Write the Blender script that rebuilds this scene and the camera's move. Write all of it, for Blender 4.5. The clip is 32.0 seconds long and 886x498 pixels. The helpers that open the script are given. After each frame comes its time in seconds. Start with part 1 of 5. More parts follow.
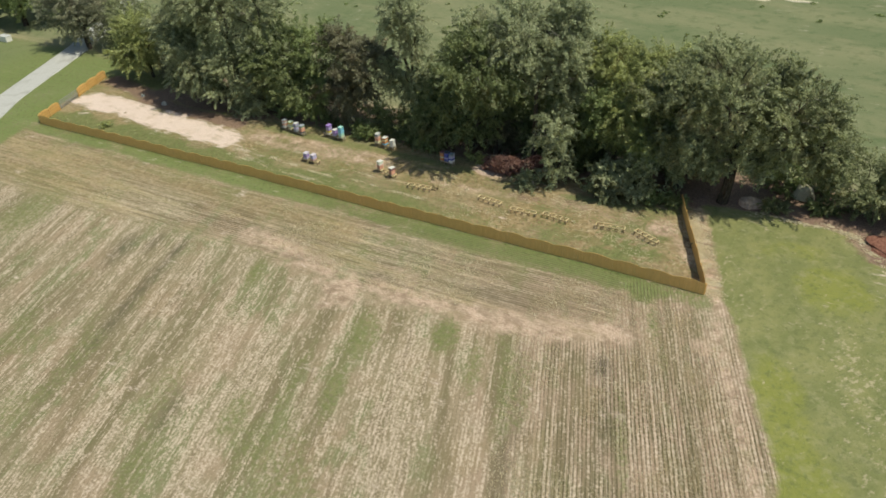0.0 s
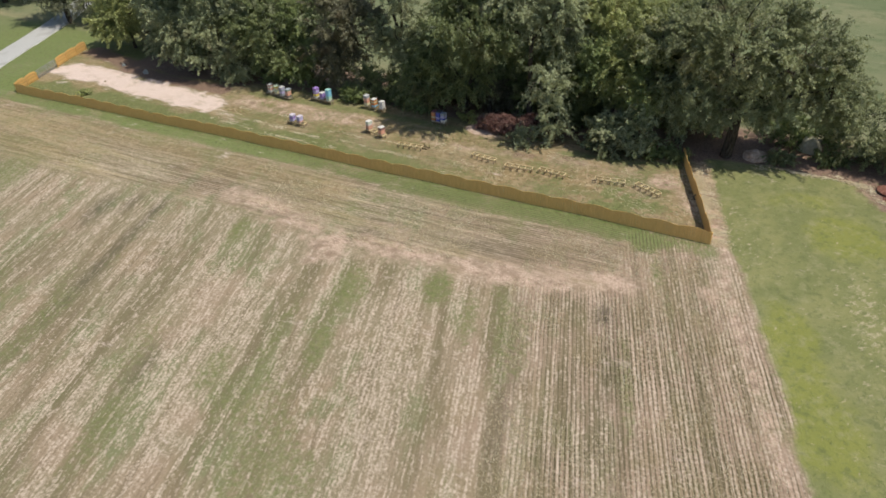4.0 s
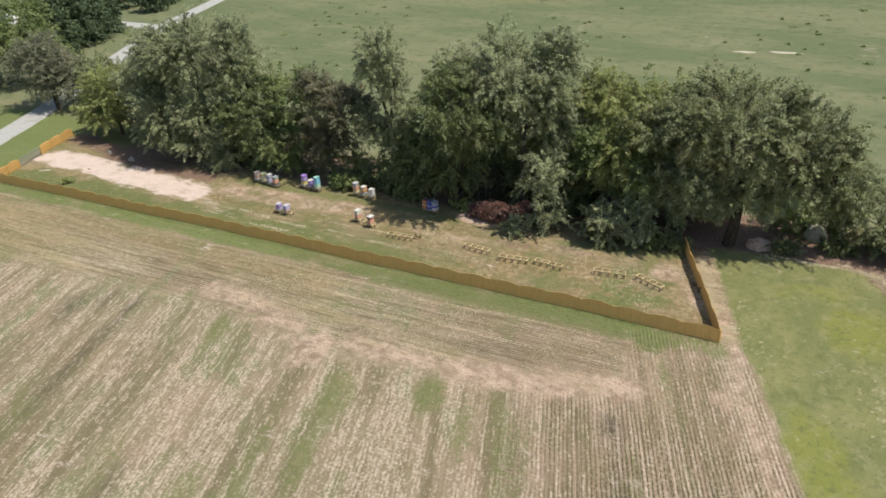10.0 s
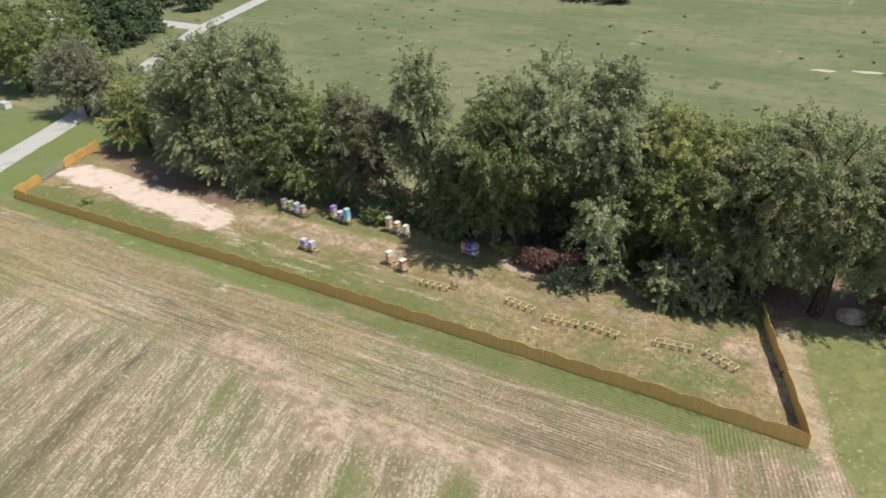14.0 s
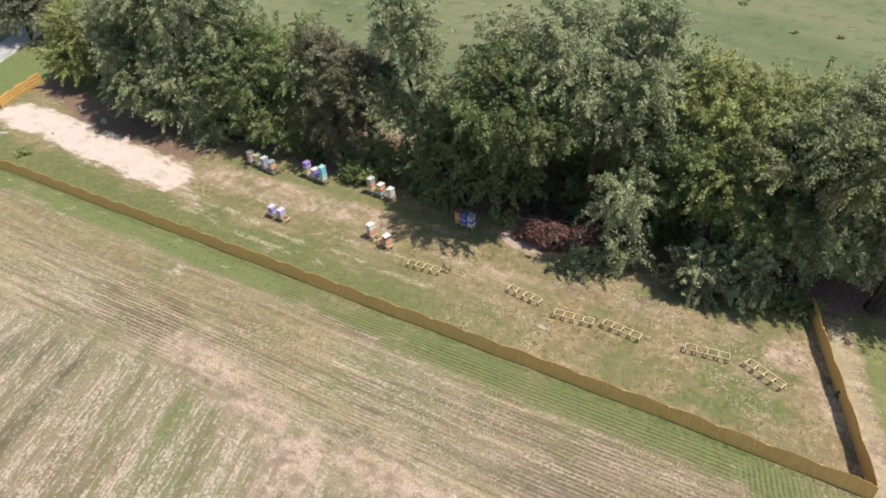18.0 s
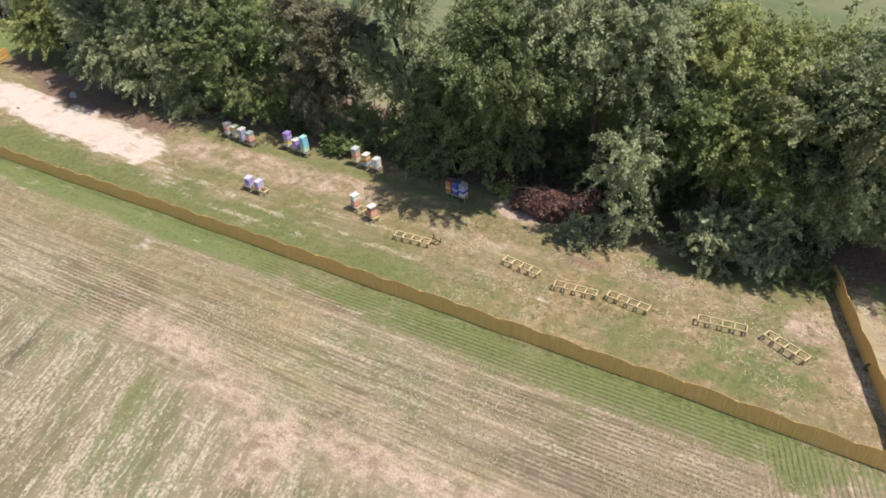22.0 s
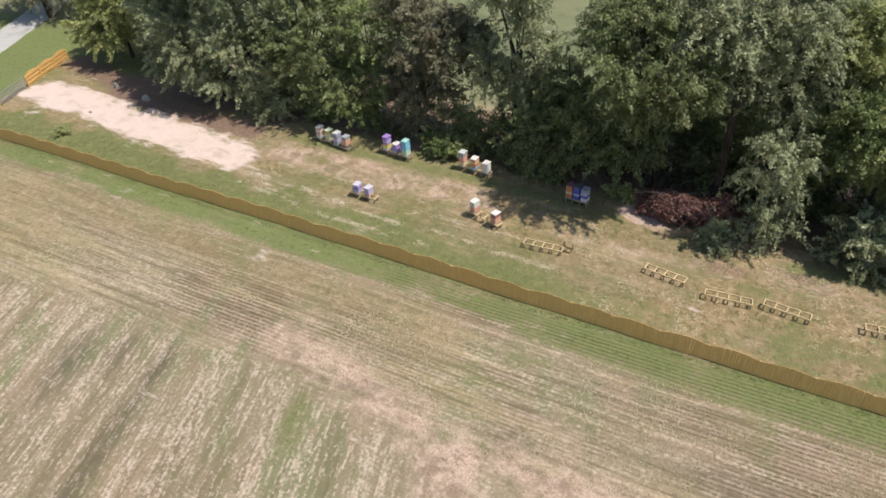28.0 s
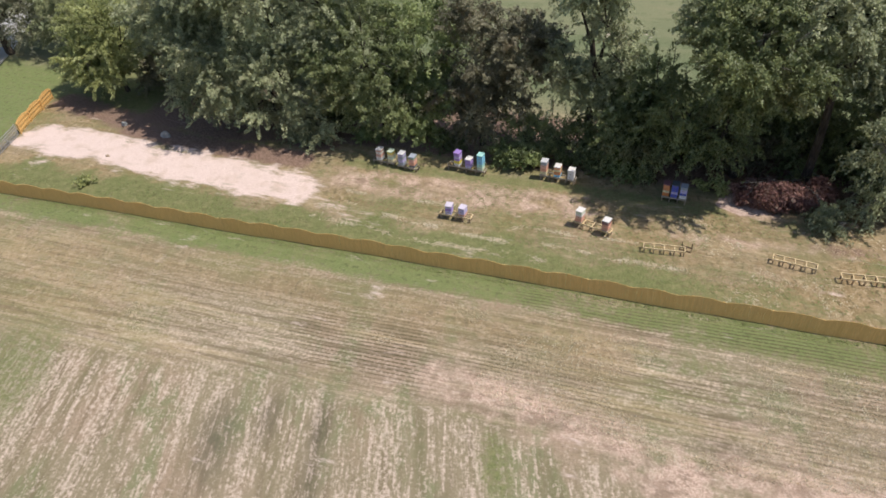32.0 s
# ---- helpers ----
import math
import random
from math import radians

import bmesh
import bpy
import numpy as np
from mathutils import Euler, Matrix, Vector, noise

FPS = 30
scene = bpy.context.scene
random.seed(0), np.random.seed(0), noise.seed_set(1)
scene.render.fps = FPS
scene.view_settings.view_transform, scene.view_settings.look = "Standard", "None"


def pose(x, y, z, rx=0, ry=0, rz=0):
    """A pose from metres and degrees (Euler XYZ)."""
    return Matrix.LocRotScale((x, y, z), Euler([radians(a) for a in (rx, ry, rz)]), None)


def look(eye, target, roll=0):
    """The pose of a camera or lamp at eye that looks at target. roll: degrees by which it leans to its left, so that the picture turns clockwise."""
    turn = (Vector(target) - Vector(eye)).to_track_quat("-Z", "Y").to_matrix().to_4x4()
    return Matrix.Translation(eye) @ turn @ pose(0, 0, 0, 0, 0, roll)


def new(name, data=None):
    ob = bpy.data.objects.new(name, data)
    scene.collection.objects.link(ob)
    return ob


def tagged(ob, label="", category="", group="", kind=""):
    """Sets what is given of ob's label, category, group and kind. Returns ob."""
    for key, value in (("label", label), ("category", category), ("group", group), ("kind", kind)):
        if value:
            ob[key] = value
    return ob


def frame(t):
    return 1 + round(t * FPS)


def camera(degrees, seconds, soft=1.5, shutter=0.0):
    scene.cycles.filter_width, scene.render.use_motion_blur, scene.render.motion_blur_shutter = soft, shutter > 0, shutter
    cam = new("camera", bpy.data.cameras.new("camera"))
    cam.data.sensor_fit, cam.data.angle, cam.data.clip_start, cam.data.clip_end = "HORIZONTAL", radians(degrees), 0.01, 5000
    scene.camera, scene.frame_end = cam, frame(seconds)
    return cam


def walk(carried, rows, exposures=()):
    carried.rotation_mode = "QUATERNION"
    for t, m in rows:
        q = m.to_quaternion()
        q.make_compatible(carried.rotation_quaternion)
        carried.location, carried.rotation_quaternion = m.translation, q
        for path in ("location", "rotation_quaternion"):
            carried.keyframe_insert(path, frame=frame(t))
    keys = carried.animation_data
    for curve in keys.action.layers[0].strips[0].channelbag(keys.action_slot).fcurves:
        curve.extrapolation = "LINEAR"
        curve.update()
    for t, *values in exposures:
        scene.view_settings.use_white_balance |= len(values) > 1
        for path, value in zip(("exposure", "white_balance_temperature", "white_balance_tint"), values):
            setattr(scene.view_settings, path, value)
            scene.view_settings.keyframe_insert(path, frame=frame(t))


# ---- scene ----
cam = camera(64.3, 32.0, soft=1.7)
# seconds, eye in metres, turn in degrees
ROWS = [
    (0.0, 3.414, -44.920, 34.084, 54.822, 2.476, 28.075),
    (0.5, 3.354, -44.895, 33.425, 54.824, 2.519, 27.952),
    (1.0, 3.311, -44.859, 32.823, 54.847, 2.563, 27.869),
    (1.5, 3.266, -44.828, 32.250, 54.856, 2.588, 27.778),
    (2.0, 3.265, -44.833, 31.679, 54.867, 2.613, 27.706),
    (2.5, 3.294, -44.857, 31.087, 54.874, 2.617, 27.606),
    (3.0, 3.312, -44.846, 30.566, 54.872, 2.632, 27.524),
    (3.5, 3.314, -44.863, 29.967, 54.882, 2.657, 27.443),
    (4.5, 3.325, -44.820, 29.250, 55.000, 2.720, 27.290),
    (5.5, 3.333, -44.753, 29.091, 55.846, 2.779, 27.155),
    (6.0, 3.338, -44.730, 29.052, 56.673, 2.767, 27.125),
    (6.5, 3.349, -44.712, 29.002, 57.574, 2.785, 27.094),
    (7.0, 3.323, -44.670, 28.985, 58.762, 2.782, 27.044),
    (7.5, 3.240, -44.484, 29.077, 59.921, 2.808, 26.972),
    (8.0, 3.070, -44.194, 29.098, 60.719, 2.804, 26.912),
    (8.5, 2.830, -43.698, 29.171, 60.719, 2.831, 26.861),
    (9.0, 2.579, -43.146, 29.279, 60.710, 2.858, 26.809),
    (9.5, 2.242, -42.384, 29.390, 60.702, 2.895, 26.756),
    (10.0, 1.941, -41.667, 29.438, 60.712, 2.903, 26.726),
    (10.5, 1.575, -40.817, 29.468, 60.702, 2.921, 26.695),
    (11.0, 1.193, -40.091, 29.476, 60.733, 2.885, 27.269),
    (11.5, 0.652, -38.918, 29.524, 60.813, 2.810, 30.212),
    (12.0, 0.354, -38.139, 29.602, 60.823, 2.821, 30.933),
    (12.5, -0.110, -37.202, 29.714, 60.809, 2.809, 30.884),
    (13.0, -0.623, -36.243, 29.833, 60.795, 2.805, 30.814),
    (13.5, -1.133, -35.256, 29.977, 60.733, 2.803, 30.774),
    (14.0, -1.595, -34.367, 30.079, 60.412, 2.809, 30.713),
    (14.5, -2.213, -33.173, 30.163, 59.907, 2.795, 30.634),
    (15.0, -2.798, -32.149, 30.164, 58.627, 2.760, 30.555),
    (15.5, -3.352, -31.210, 30.125, 55.996, 2.715, 30.458),
    (16.0, -3.950, -30.050, 30.150, 53.400, 2.760, 30.420),
    (16.5, -4.580, -28.830, 30.200, 52.250, 2.820, 30.390),
    (17.5, -5.843, -26.456, 30.260, 52.155, 2.906, 30.336),
    (18.0, -6.459, -25.416, 30.146, 52.240, 2.892, 30.277),
    (18.5, -7.006, -24.505, 29.917, 52.286, 2.880, 30.238),
    (19.0, -7.231, -24.064, 29.463, 52.312, 2.816, 30.151),
    (19.5, -7.248, -23.893, 28.977, 52.307, 2.811, 30.061),
    (20.0, -7.200, -23.856, 28.491, 52.296, 2.825, 29.960),
    (20.5, -7.193, -23.889, 27.984, 52.289, 2.817, 29.820),
    (21.0, -7.218, -23.924, 27.440, 52.306, 2.822, 29.740),
    (21.5, -7.240, -23.962, 26.929, 52.310, 2.799, 29.681),
    (22.0, -7.294, -23.990, 26.401, 52.319, 2.805, 29.620),
    (22.5, -7.321, -23.941, 25.895, 52.311, 2.832, 29.569),
    (23.0, -7.315, -23.804, 25.476, 52.311, 2.839, 29.528),
    (23.5, -7.359, -23.640, 25.280, 52.258, 2.844, 29.437),
    (24.0, -7.757, -23.680, 25.332, 52.212, 2.837, 29.317),
    (24.5, -8.145, -23.817, 25.448, 52.193, 2.863, 29.246),
    (25.5, -9.600, -24.450, 25.820, 52.080, 2.810, 29.020),
    (26.5, -11.571, -25.274, 26.200, 51.947, 2.755, 28.761),
    (27.0, -12.752, -25.716, 26.356, 51.854, 2.768, 28.640),
    (27.5, -14.221, -26.236, 26.519, 51.799, 2.761, 28.520),
    (28.0, -15.673, -26.716, 26.665, 51.736, 2.774, 28.409),
    (28.5, -17.082, -27.212, 26.771, 51.698, 2.798, 28.136),
    (29.0, -18.671, -27.706, 26.859, 51.625, 2.816, 27.273),
    (29.5, -20.311, -28.183, 26.955, 51.519, 2.848, 25.656),
    (30.0, -22.467, -28.761, 27.031, 51.367, 2.924, 23.314),
    (30.5, -24.233, -29.183, 27.089, 51.256, 2.974, 21.424),
    (31.0, -25.643, -29.525, 27.127, 51.176, 3.022, 19.695),
    (31.5, -27.262, -29.855, 27.208, 51.092, 3.147, 18.402),
    (32.0, -28.090, -29.815, 27.261, 51.182, 3.210, 18.438),
]
EXPOSURES = [(0.0, -0.405, 7350, -2), (1.5, -0.415, 7250, 1), (3.5, -0.415, 7000, 6), (7.0, -0.405, 6700, 7), (9.0, -0.345, 6950, 6), (13.0, -0.235, 7000, 4), (15.5, -0.165, 6950, 5), (19.0, -0.085, 6850, 8), (23.0, -0.045, 6850, 9), (28.0, -0.185, 6850, 10), (32.0, -0.245, 6700, 13)]
walk(cam, [(r[0], pose(*r[1:])) for r in ROWS], EXPOSURES)

# ---- light ----
SUN_X, SUN_Y = 0.997, 0.075
SUN_AZ, SUN_EL = math.atan2(SUN_X, SUN_Y), radians(62)
world = bpy.data.worlds.new("world")
scene.world = world
world.use_nodes = True
wn = world.node_tree
sky = wn.nodes.new("ShaderNodeTexSky")
sky.sky_type, sky.sun_disc = "NISHITA", False
sky.sun_elevation, sky.sun_rotation = SUN_EL, SUN_AZ
wn.links.new(sky.outputs[0], wn.nodes["Background"].inputs[0])
wn.nodes["Background"].inputs[1].default_value = 0.132
sun = new("sun", bpy.data.lights.new("sun", "SUN"))
sun.data.energy, sun.data.angle, sun.data.color = 4.6, radians(0.53), (1.0, 0.95, 0.87)
sun_way = Vector((math.cos(SUN_EL) * SUN_X, math.cos(SUN_EL) * SUN_Y, math.sin(SUN_EL)))
sun.matrix_world = look((40, 10, 60), Vector((40, 10, 60)) - sun_way)


# ---- materials ----
class Nodes:
    """A short hand for building node trees."""

    def __init__(self, name):
        self.mat = bpy.data.materials.new(name)
        self.mat.use_nodes = True
        self.t = self.mat.node_tree
        self.bsdf = self.t.nodes["Principled BSDF"]
        self.out = self.t.nodes["Material Output"]
        self.pos = self.add("ShaderNodeNewGeometry").outputs["Position"]

    def add(self, kind):
        return self.t.nodes.new(kind)

    def put(self, socket, value):
        if isinstance(value, bpy.types.NodeSocket):
            self.t.links.new(value, socket)
        elif isinstance(value, tuple) and len(value) == 3 and len(socket.default_value) == 4:
            socket.default_value = (*value, 1)
        else:
            socket.default_value = value

    def math(self, op, a, b=0.0, clamp=False):
        node = self.add("ShaderNodeMath")
        node.operation, node.use_clamp = op, clamp
        self.put(node.inputs[0], a)
        self.put(node.inputs[1], b)
        return node.outputs[0]

    def mix(self, f, a, b, mode="MIX"):
        node = self.add("ShaderNodeMix")
        node.data_type, node.blend_type = "RGBA", mode
        self.put(node.inputs[0], f)
        self.put(node.inputs[6], a)
        self.put(node.inputs[7], b)
        return node.outputs[2]

    def noise(self, scale, detail=3.0, vec=None, rough=0.55, distort=0.0):
        node = self.add("ShaderNodeTexNoise")
        self.put(node.inputs["Vector"], vec or self.pos)
        self.put(node.inputs["Scale"], scale)
        self.put(node.inputs["Detail"], detail)
        self.put(node.inputs["Roughness"], rough)
        self.put(node.inputs["Distortion"], distort)
        return node.outputs["Fac"]

    def step(self, x, lo, hi, a=0.0, b=1.0):
        node = self.add("ShaderNodeMapRange")
        node.interpolation_type = "SMOOTHSTEP"
        for i, v in enumerate((x, lo, hi, a, b)):
            self.put(node.inputs[i], v)
        return node.outputs[0]

    def map(self, vec, rot=0.0, scale=(1, 1, 1)):
        """Turned first, then scaled along the turned axes."""
        for r, s in ((rot, (1, 1, 1)), (0.0, scale)):
            node = self.add("ShaderNodeMapping")
            self.put(node.inputs["Vector"], vec)
            node.inputs["Rotation"].default_value = (0, 0, r)
            node.inputs["Scale"].default_value = s
            vec = node.outputs[0]
        return vec

    def attr(self, name):
        node = self.add("ShaderNodeAttribute")
        node.attribute_name = name
        return node.outputs["Fac"]

    def bump(self, height, strength=0.4, distance=0.05):
        node = self.add("ShaderNodeBump")
        node.inputs["Strength"].default_value, node.inputs["Distance"].default_value = strength, distance
        self.put(node.inputs["Height"], height)
        self.put(self.bsdf.inputs["Normal"], node.outputs[0])

    def done(self, colour, rough=0.85, spec=0.25):
        self.put(self.bsdf.inputs["Base Color"], colour)
        self.put(self.bsdf.inputs["Roughness"], rough)
        self.put(self.bsdf.inputs["Specular IOR Level"], spec)
        return self.mat


def painted(name, colour, wear=0.25, rough=0.6, scale=14.0, dirt=(0.16, 0.13, 0.10)):
    n = Nodes(name)
    spots = n.step(n.noise(scale, 5.0), 0.5, 0.72)
    rnd = n.add("ShaderNodeObjectInfo").outputs["Random"]
    c = n.mix(n.math("MULTIPLY", spots, wear), colour, dirt)
    c = n.mix(n.math("MULTIPLY", rnd, 0.13), c, (0.75, 0.72, 0.68))
    n.bump(n.noise(60.0, 2.0), 0.15, 0.01)
    return n.done(c, rough)


def wood(name, light, dark, along="z", grey=0.2):
    n = Nodes(name)
    s = {"z": (14, 14, 0.9), "x": (0.9, 14, 14), "y": (14, 0.9, 14)}[along]
    tex = n.add("ShaderNodeTexCoord").outputs["Object"]
    rnd = n.add("ShaderNodeObjectInfo").outputs["Random"]
    offs = n.add("ShaderNodeVectorMath")
    offs.operation = "ADD"
    n.put(offs.inputs[0], tex)
    comb = n.add("ShaderNodeCombineXYZ")
    n.put(comb.inputs[0], n.math("MULTIPLY", rnd, 37.0))
    n.put(comb.inputs[1], n.math("MULTIPLY", rnd, 53.0))
    n.put(offs.inputs[1], comb.outputs[0])
    grain = n.noise(1.6, 5.0, n.map(offs.outputs[0], 0.0, s), 0.65, 0.6)
    c = n.mix(n.step(grain, 0.3, 0.7), dark, light)
    c = n.mix(n.math("MULTIPLY", n.step(rnd, 0.0, 1.0), 0.35), c, dark)
    c = n.mix(n.math("MULTIPLY", n.step(n.noise(0.9, 4.0), 0.52, 0.7), grey), c, (0.30, 0.27, 0.22))
    n.bump(grain, 0.35, 0.006)
    return n.done(c, 0.8, 0.2)


def leaf_material(name, deep, light, dry, dry_share=0.12, gloss=0.52):
    n = Nodes(name)
    isl = n.add("ShaderNodeNewGeometry").outputs["Random Per Island"]
    patch = n.step(n.noise(0.55, 3.0), 0.38, 0.64)
    c = n.mix(n.math("ADD", n.math("MULTIPLY", patch, 0.55), n.math("MULTIPLY", isl, 0.45)), deep, light)
    c = n.mix(n.math("MULTIPLY", n.step(n.noise(0.33, 3.0, n.map(n.pos, 1.0)), 0.55, 0.68), dry_share * 3), c, dry)
    c = n.mix(n.step(isl, 0.9, 0.99, 0.0, 0.45), c, (0.33, 0.35, 0.27))
    n.done(c, gloss, 0.5)
    tr = n.add("ShaderNodeBsdfTranslucent")
    n.put(tr.inputs["Color"], n.mix(0.25, c, (0.30, 0.36, 0.12)))
    mx = n.add("ShaderNodeMixShader")
    mx.inputs[0].default_value = 0.31
    n.t.links.new(n.bsdf.outputs[0], mx.inputs[1])
    n.t.links.new(tr.outputs[0], mx.inputs[2])
    n.t.links.new(mx.outputs[0], n.out.inputs[0])
    return n.mat


def bark_material(name, dark, light):
    n = Nodes(name)
    g = n.noise(3.0, 6.0, n.map(n.pos, 0.3, (3, 3, 0.6)), 0.7)
    n.bump(g, 0.8, 0.05)
    return n.done(n.mix(n.step(g, 0.35, 0.7), dark, light), 0.95, 0.1)


ROW_TURN, ROW_GAP = math.atan2(0.31, 0.95), 0.245


def ground_material():
    n = Nodes("ground_soil_and_grass")
    lush, bare, lime, grav, crop, past, straw, litter_shade, scorch, ribbed, swath, weedy, fresh, sere, mown = [n.attr(a) for a in ("lush", "bare", "lime", "gravel", "crop", "pasture", "straw", "litter_shade", "scorch", "ribbed", "swath", "weedy", "fresh", "sere", "mown")]
    p = n.pos
    fine = n.noise(9.0, 5.0, rough=0.7)
    grit = n.noise(26.0, 3.0, rough=0.7)
    mid = n.noise(1.6, 4.0, rough=0.6)
    wob = n.math("MULTIPLY", n.math("SUBTRACT", n.noise(0.4, 2.0), 0.5), 0.15)

    # the stubble lies in rows: across the field, and along the fence on the headland
    def ribs(vec, axis, period):
        s = n.add("ShaderNodeSeparateXYZ")
        n.put(s.inputs[0], vec)
        v = n.math("ADD", s.outputs[axis], wob)
        return n.math("ADD", n.math("MULTIPLY", n.math("SINE", n.math("MULTIPLY", v, 2 * math.pi / period)), 0.5), 0.5)

    def both(head, field):
        return n.mix(crop, head, field)

    fm, hm = -ROW_TURN, -0.015
    rib = both(ribs(n.map(p, hm), 1, ROW_GAP), ribs(n.map(p, fm), 0, ROW_GAP))
    band = both(n.noise(1.0, 2.0, n.map(p, hm, (0.05, 0.42, 1)), 0.5), n.noise(1.0, 2.0, n.map(p, fm, (0.56, 0.038, 1)), 0.55))
    streak = both(n.noise(1.0, 3.0, n.map(p, hm, (0.10, 1.7, 1)), 0.6), n.noise(1.0, 2.0, n.map(p, fm, (1.5, 0.09, 1)), 0.6))
    chaff = both(n.noise(1.0, 4.0, n.map(p, hm, (1.3, 3.6, 1)), 0.65), n.noise(1.0, 4.0, n.map(p, fm, (4.8, 0.95, 1)), 0.68))
    crumb = n.noise(5.5, 4.0, rough=0.7)
    patch = n.noise(1.0, 4.0, n.map(p, fm, (0.34, 0.13, 1)), 0.6)
    tan, pale, green, mauve = (0.35, 0.265, 0.18), (0.635, 0.515, 0.425), (0.205, 0.225, 0.115), (0.40, 0.29, 0.225)
    c = n.mix(n.math("MULTIPLY", n.step(n.noise(0.30, 4.0), 0.38, 0.56), n.math("SUBTRACT", 1.0, n.math("MULTIPLY", weedy, 0.5))), tan, mauve)
    # low weeds have grown over the parts farther from the meadow
    c = n.mix(n.math("MULTIPLY", weedy, n.step(n.noise(0.17, 4.0, n.map(p, 0.7), 0.6), 0.36, 0.56, 0.2, 0.8)), c, (0.275, 0.24, 0.155))
    c = n.mix(n.math("MULTIPLY", n.math("MULTIPLY", n.step(patch, 0.50, 0.62), n.math("ADD", n.math("MULTIPLY", weedy, 0.3), 0.5)), n.step(mid, 0.30, 0.60, 0.35, 1.0)), c, green)
    # the headland has soft bands of regrowth, yellowed straw and pinkish soil along the fence
    heady = n.math("SUBTRACT", 1.0, crop)
    c = n.mix(n.math("MULTIPLY", n.math("MULTIPLY", n.step(n.noise(1.0, 5.0, n.map(p, hm, (0.045, 0.30, 1)), 0.6), 0.49, 0.60), heady), 0.62), c, (0.225, 0.225, 0.105))
    c = n.mix(n.math("MULTIPLY", n.math("MULTIPLY", n.step(n.noise(1.0, 5.0, n.map(p, hm + 0.03, (0.04, 0.42, 1)), 0.6), 0.50, 0.61), heady), 0.6), c, (0.485, 0.385, 0.235))
    # darker earth between the swaths, dry chaff along them
    c = n.mix(n.math("MULTIPLY", n.step(band, 0.48, 0.36), n.step(crop, 0.0, 1.0, 0.2, 0.6)), c, (0.175, 0.155, 0.085))
    c = n.mix(n.math("MULTIPLY", n.step(streak, 0.46, 0.36), n.step(crop, 0.0, 1.0, 0.28, 0.5)), c, (0.19, 0.15, 0.095))
    cover = n.math("MAXIMUM", n.math("MULTIPLY", n.step(band, 0.47, 0.62), 0.8), n.step(streak, 0.53, 0.63))
    loose = n.step(n.math("ADD", n.math("ADD", chaff, n.math("MULTIPLY", n.math("SUBTRACT", crumb, 0.5), 0.5)), n.math("MULTIPLY", cover, 0.14)), 0.50, 0.70)
    loose = n.math("MULTIPLY", loose, n.math("MULTIPLY", n.step(crumb, 0.36, 0.56, 0.35, 1.0), n.step(rib, 0.3, 0.8, 1.0, n.math("ADD", n.math("MULTIPLY", weedy, 0.4), 0.35))))
    c = n.mix(n.math("MULTIPLY", loose, n.step(crop, 0.0, 1.0, 0.42, 0.8)), c, pale)
    c = n.mix(n.math("MULTIPLY", n.step(crumb, 0.44, 0.34), 0.42), c, (0.17, 0.135, 0.085))
    c = n.mix(n.math("MULTIPLY", n.step(crumb, 0.56, 0.66), n.math("ADD", n.math("MULTIPLY", cover, 0.45), 0.18)), c, (0.72, 0.60, 0.47))
    rows = n.noise(1.0, 2.0, n.map(p, fm, (4.6, 0.09, 1)), 0.6)
    rowed = n.math("MULTIPLY", crop, ribbed)
    c = n.mix(n.math("MULTIPLY", n.step(rows, 0.55, 0.64), n.math("MULTIPLY", rowed, n.step(crumb, 0.40, 0.55, 0.2, 0.65))), c, (0.68, 0.545, 0.45))
    c = n.mix(n.math("MULTIPLY", n.step(rows, 0.46, 0.37), n.math("MULTIPLY", rowed, 0.6)), c, (0.165, 0.14, 0.085))
    # thin lines of earth and of straw along the headland
    lines = n.noise(1.0, 3.0, n.map(p, hm, (0.16, 2.9, 1)), 0.65)
    c = n.mix(n.math("MULTIPLY", n.step(lines, 0.47, 0.37), n.math("MULTIPLY", heady, 0.62)), c, (0.17, 0.135, 0.085))
    c = n.mix(n.math("MULTIPLY", n.step(lines, 0.55, 0.65), n.math("MULTIPLY", heady, n.step(crumb, 0.40, 0.55, 0.15, 0.55))), c, (0.66, 0.525, 0.40))
    ribmask = n.math("MULTIPLY", n.math("MULTIPLY", n.step(rib, 0.58, 0.9), ribbed), n.step(crumb, 0.62, 0.46, 0.25, 0.9))
    c = n.mix(n.math("MULTIPLY", scorch, n.step(chaff, 0.35, 0.65, 1.1, 0.5)), c, (0.10, 0.085, 0.068))
    # bare soil, trodden straw, lush grass
    bare_c = n.mix(n.step(fine, 0.35, 0.65), (0.44, 0.305, 0.24), (0.71, 0.545, 0.445))
    bare_c = n.mix(n.math("MULTIPLY", n.step(n.noise(0.9, 4.0, n.map(p, 0.4)), 0.48, 0.64), 0.7), bare_c, (0.25, 0.175, 0.125))
    lumps = n.noise(1.7, 6.0, n.map(p, 0.2, (0.8, 1.3, 1)), 0.75)
    bare_c = n.mix(n.math("MULTIPLY", n.step(lumps, 0.47, 0.37), 0.75), bare_c, (0.215, 0.15, 0.11))
    bare_c = n.mix(n.math("MULTIPLY", n.step(lumps, 0.55, 0.65), 0.6), bare_c, (0.80, 0.655, 0.55))
    edge = n.math("ADD", bare, n.math("MULTIPLY", n.math("SUBTRACT", n.noise(0.7, 5.0, rough=0.65), 0.5), 1.7))
    c = n.mix(n.math("MULTIPLY", n.step(edge, 0.28, 0.95), 0.9), c, bare_c)
    tuft = n.noise(2.6, 6.0, n.map(p, 0.3), 0.72)
    st_c = n.mix(n.step(mid, 0.35, 0.65), (0.275, 0.20, 0.105), (0.415, 0.315, 0.185))
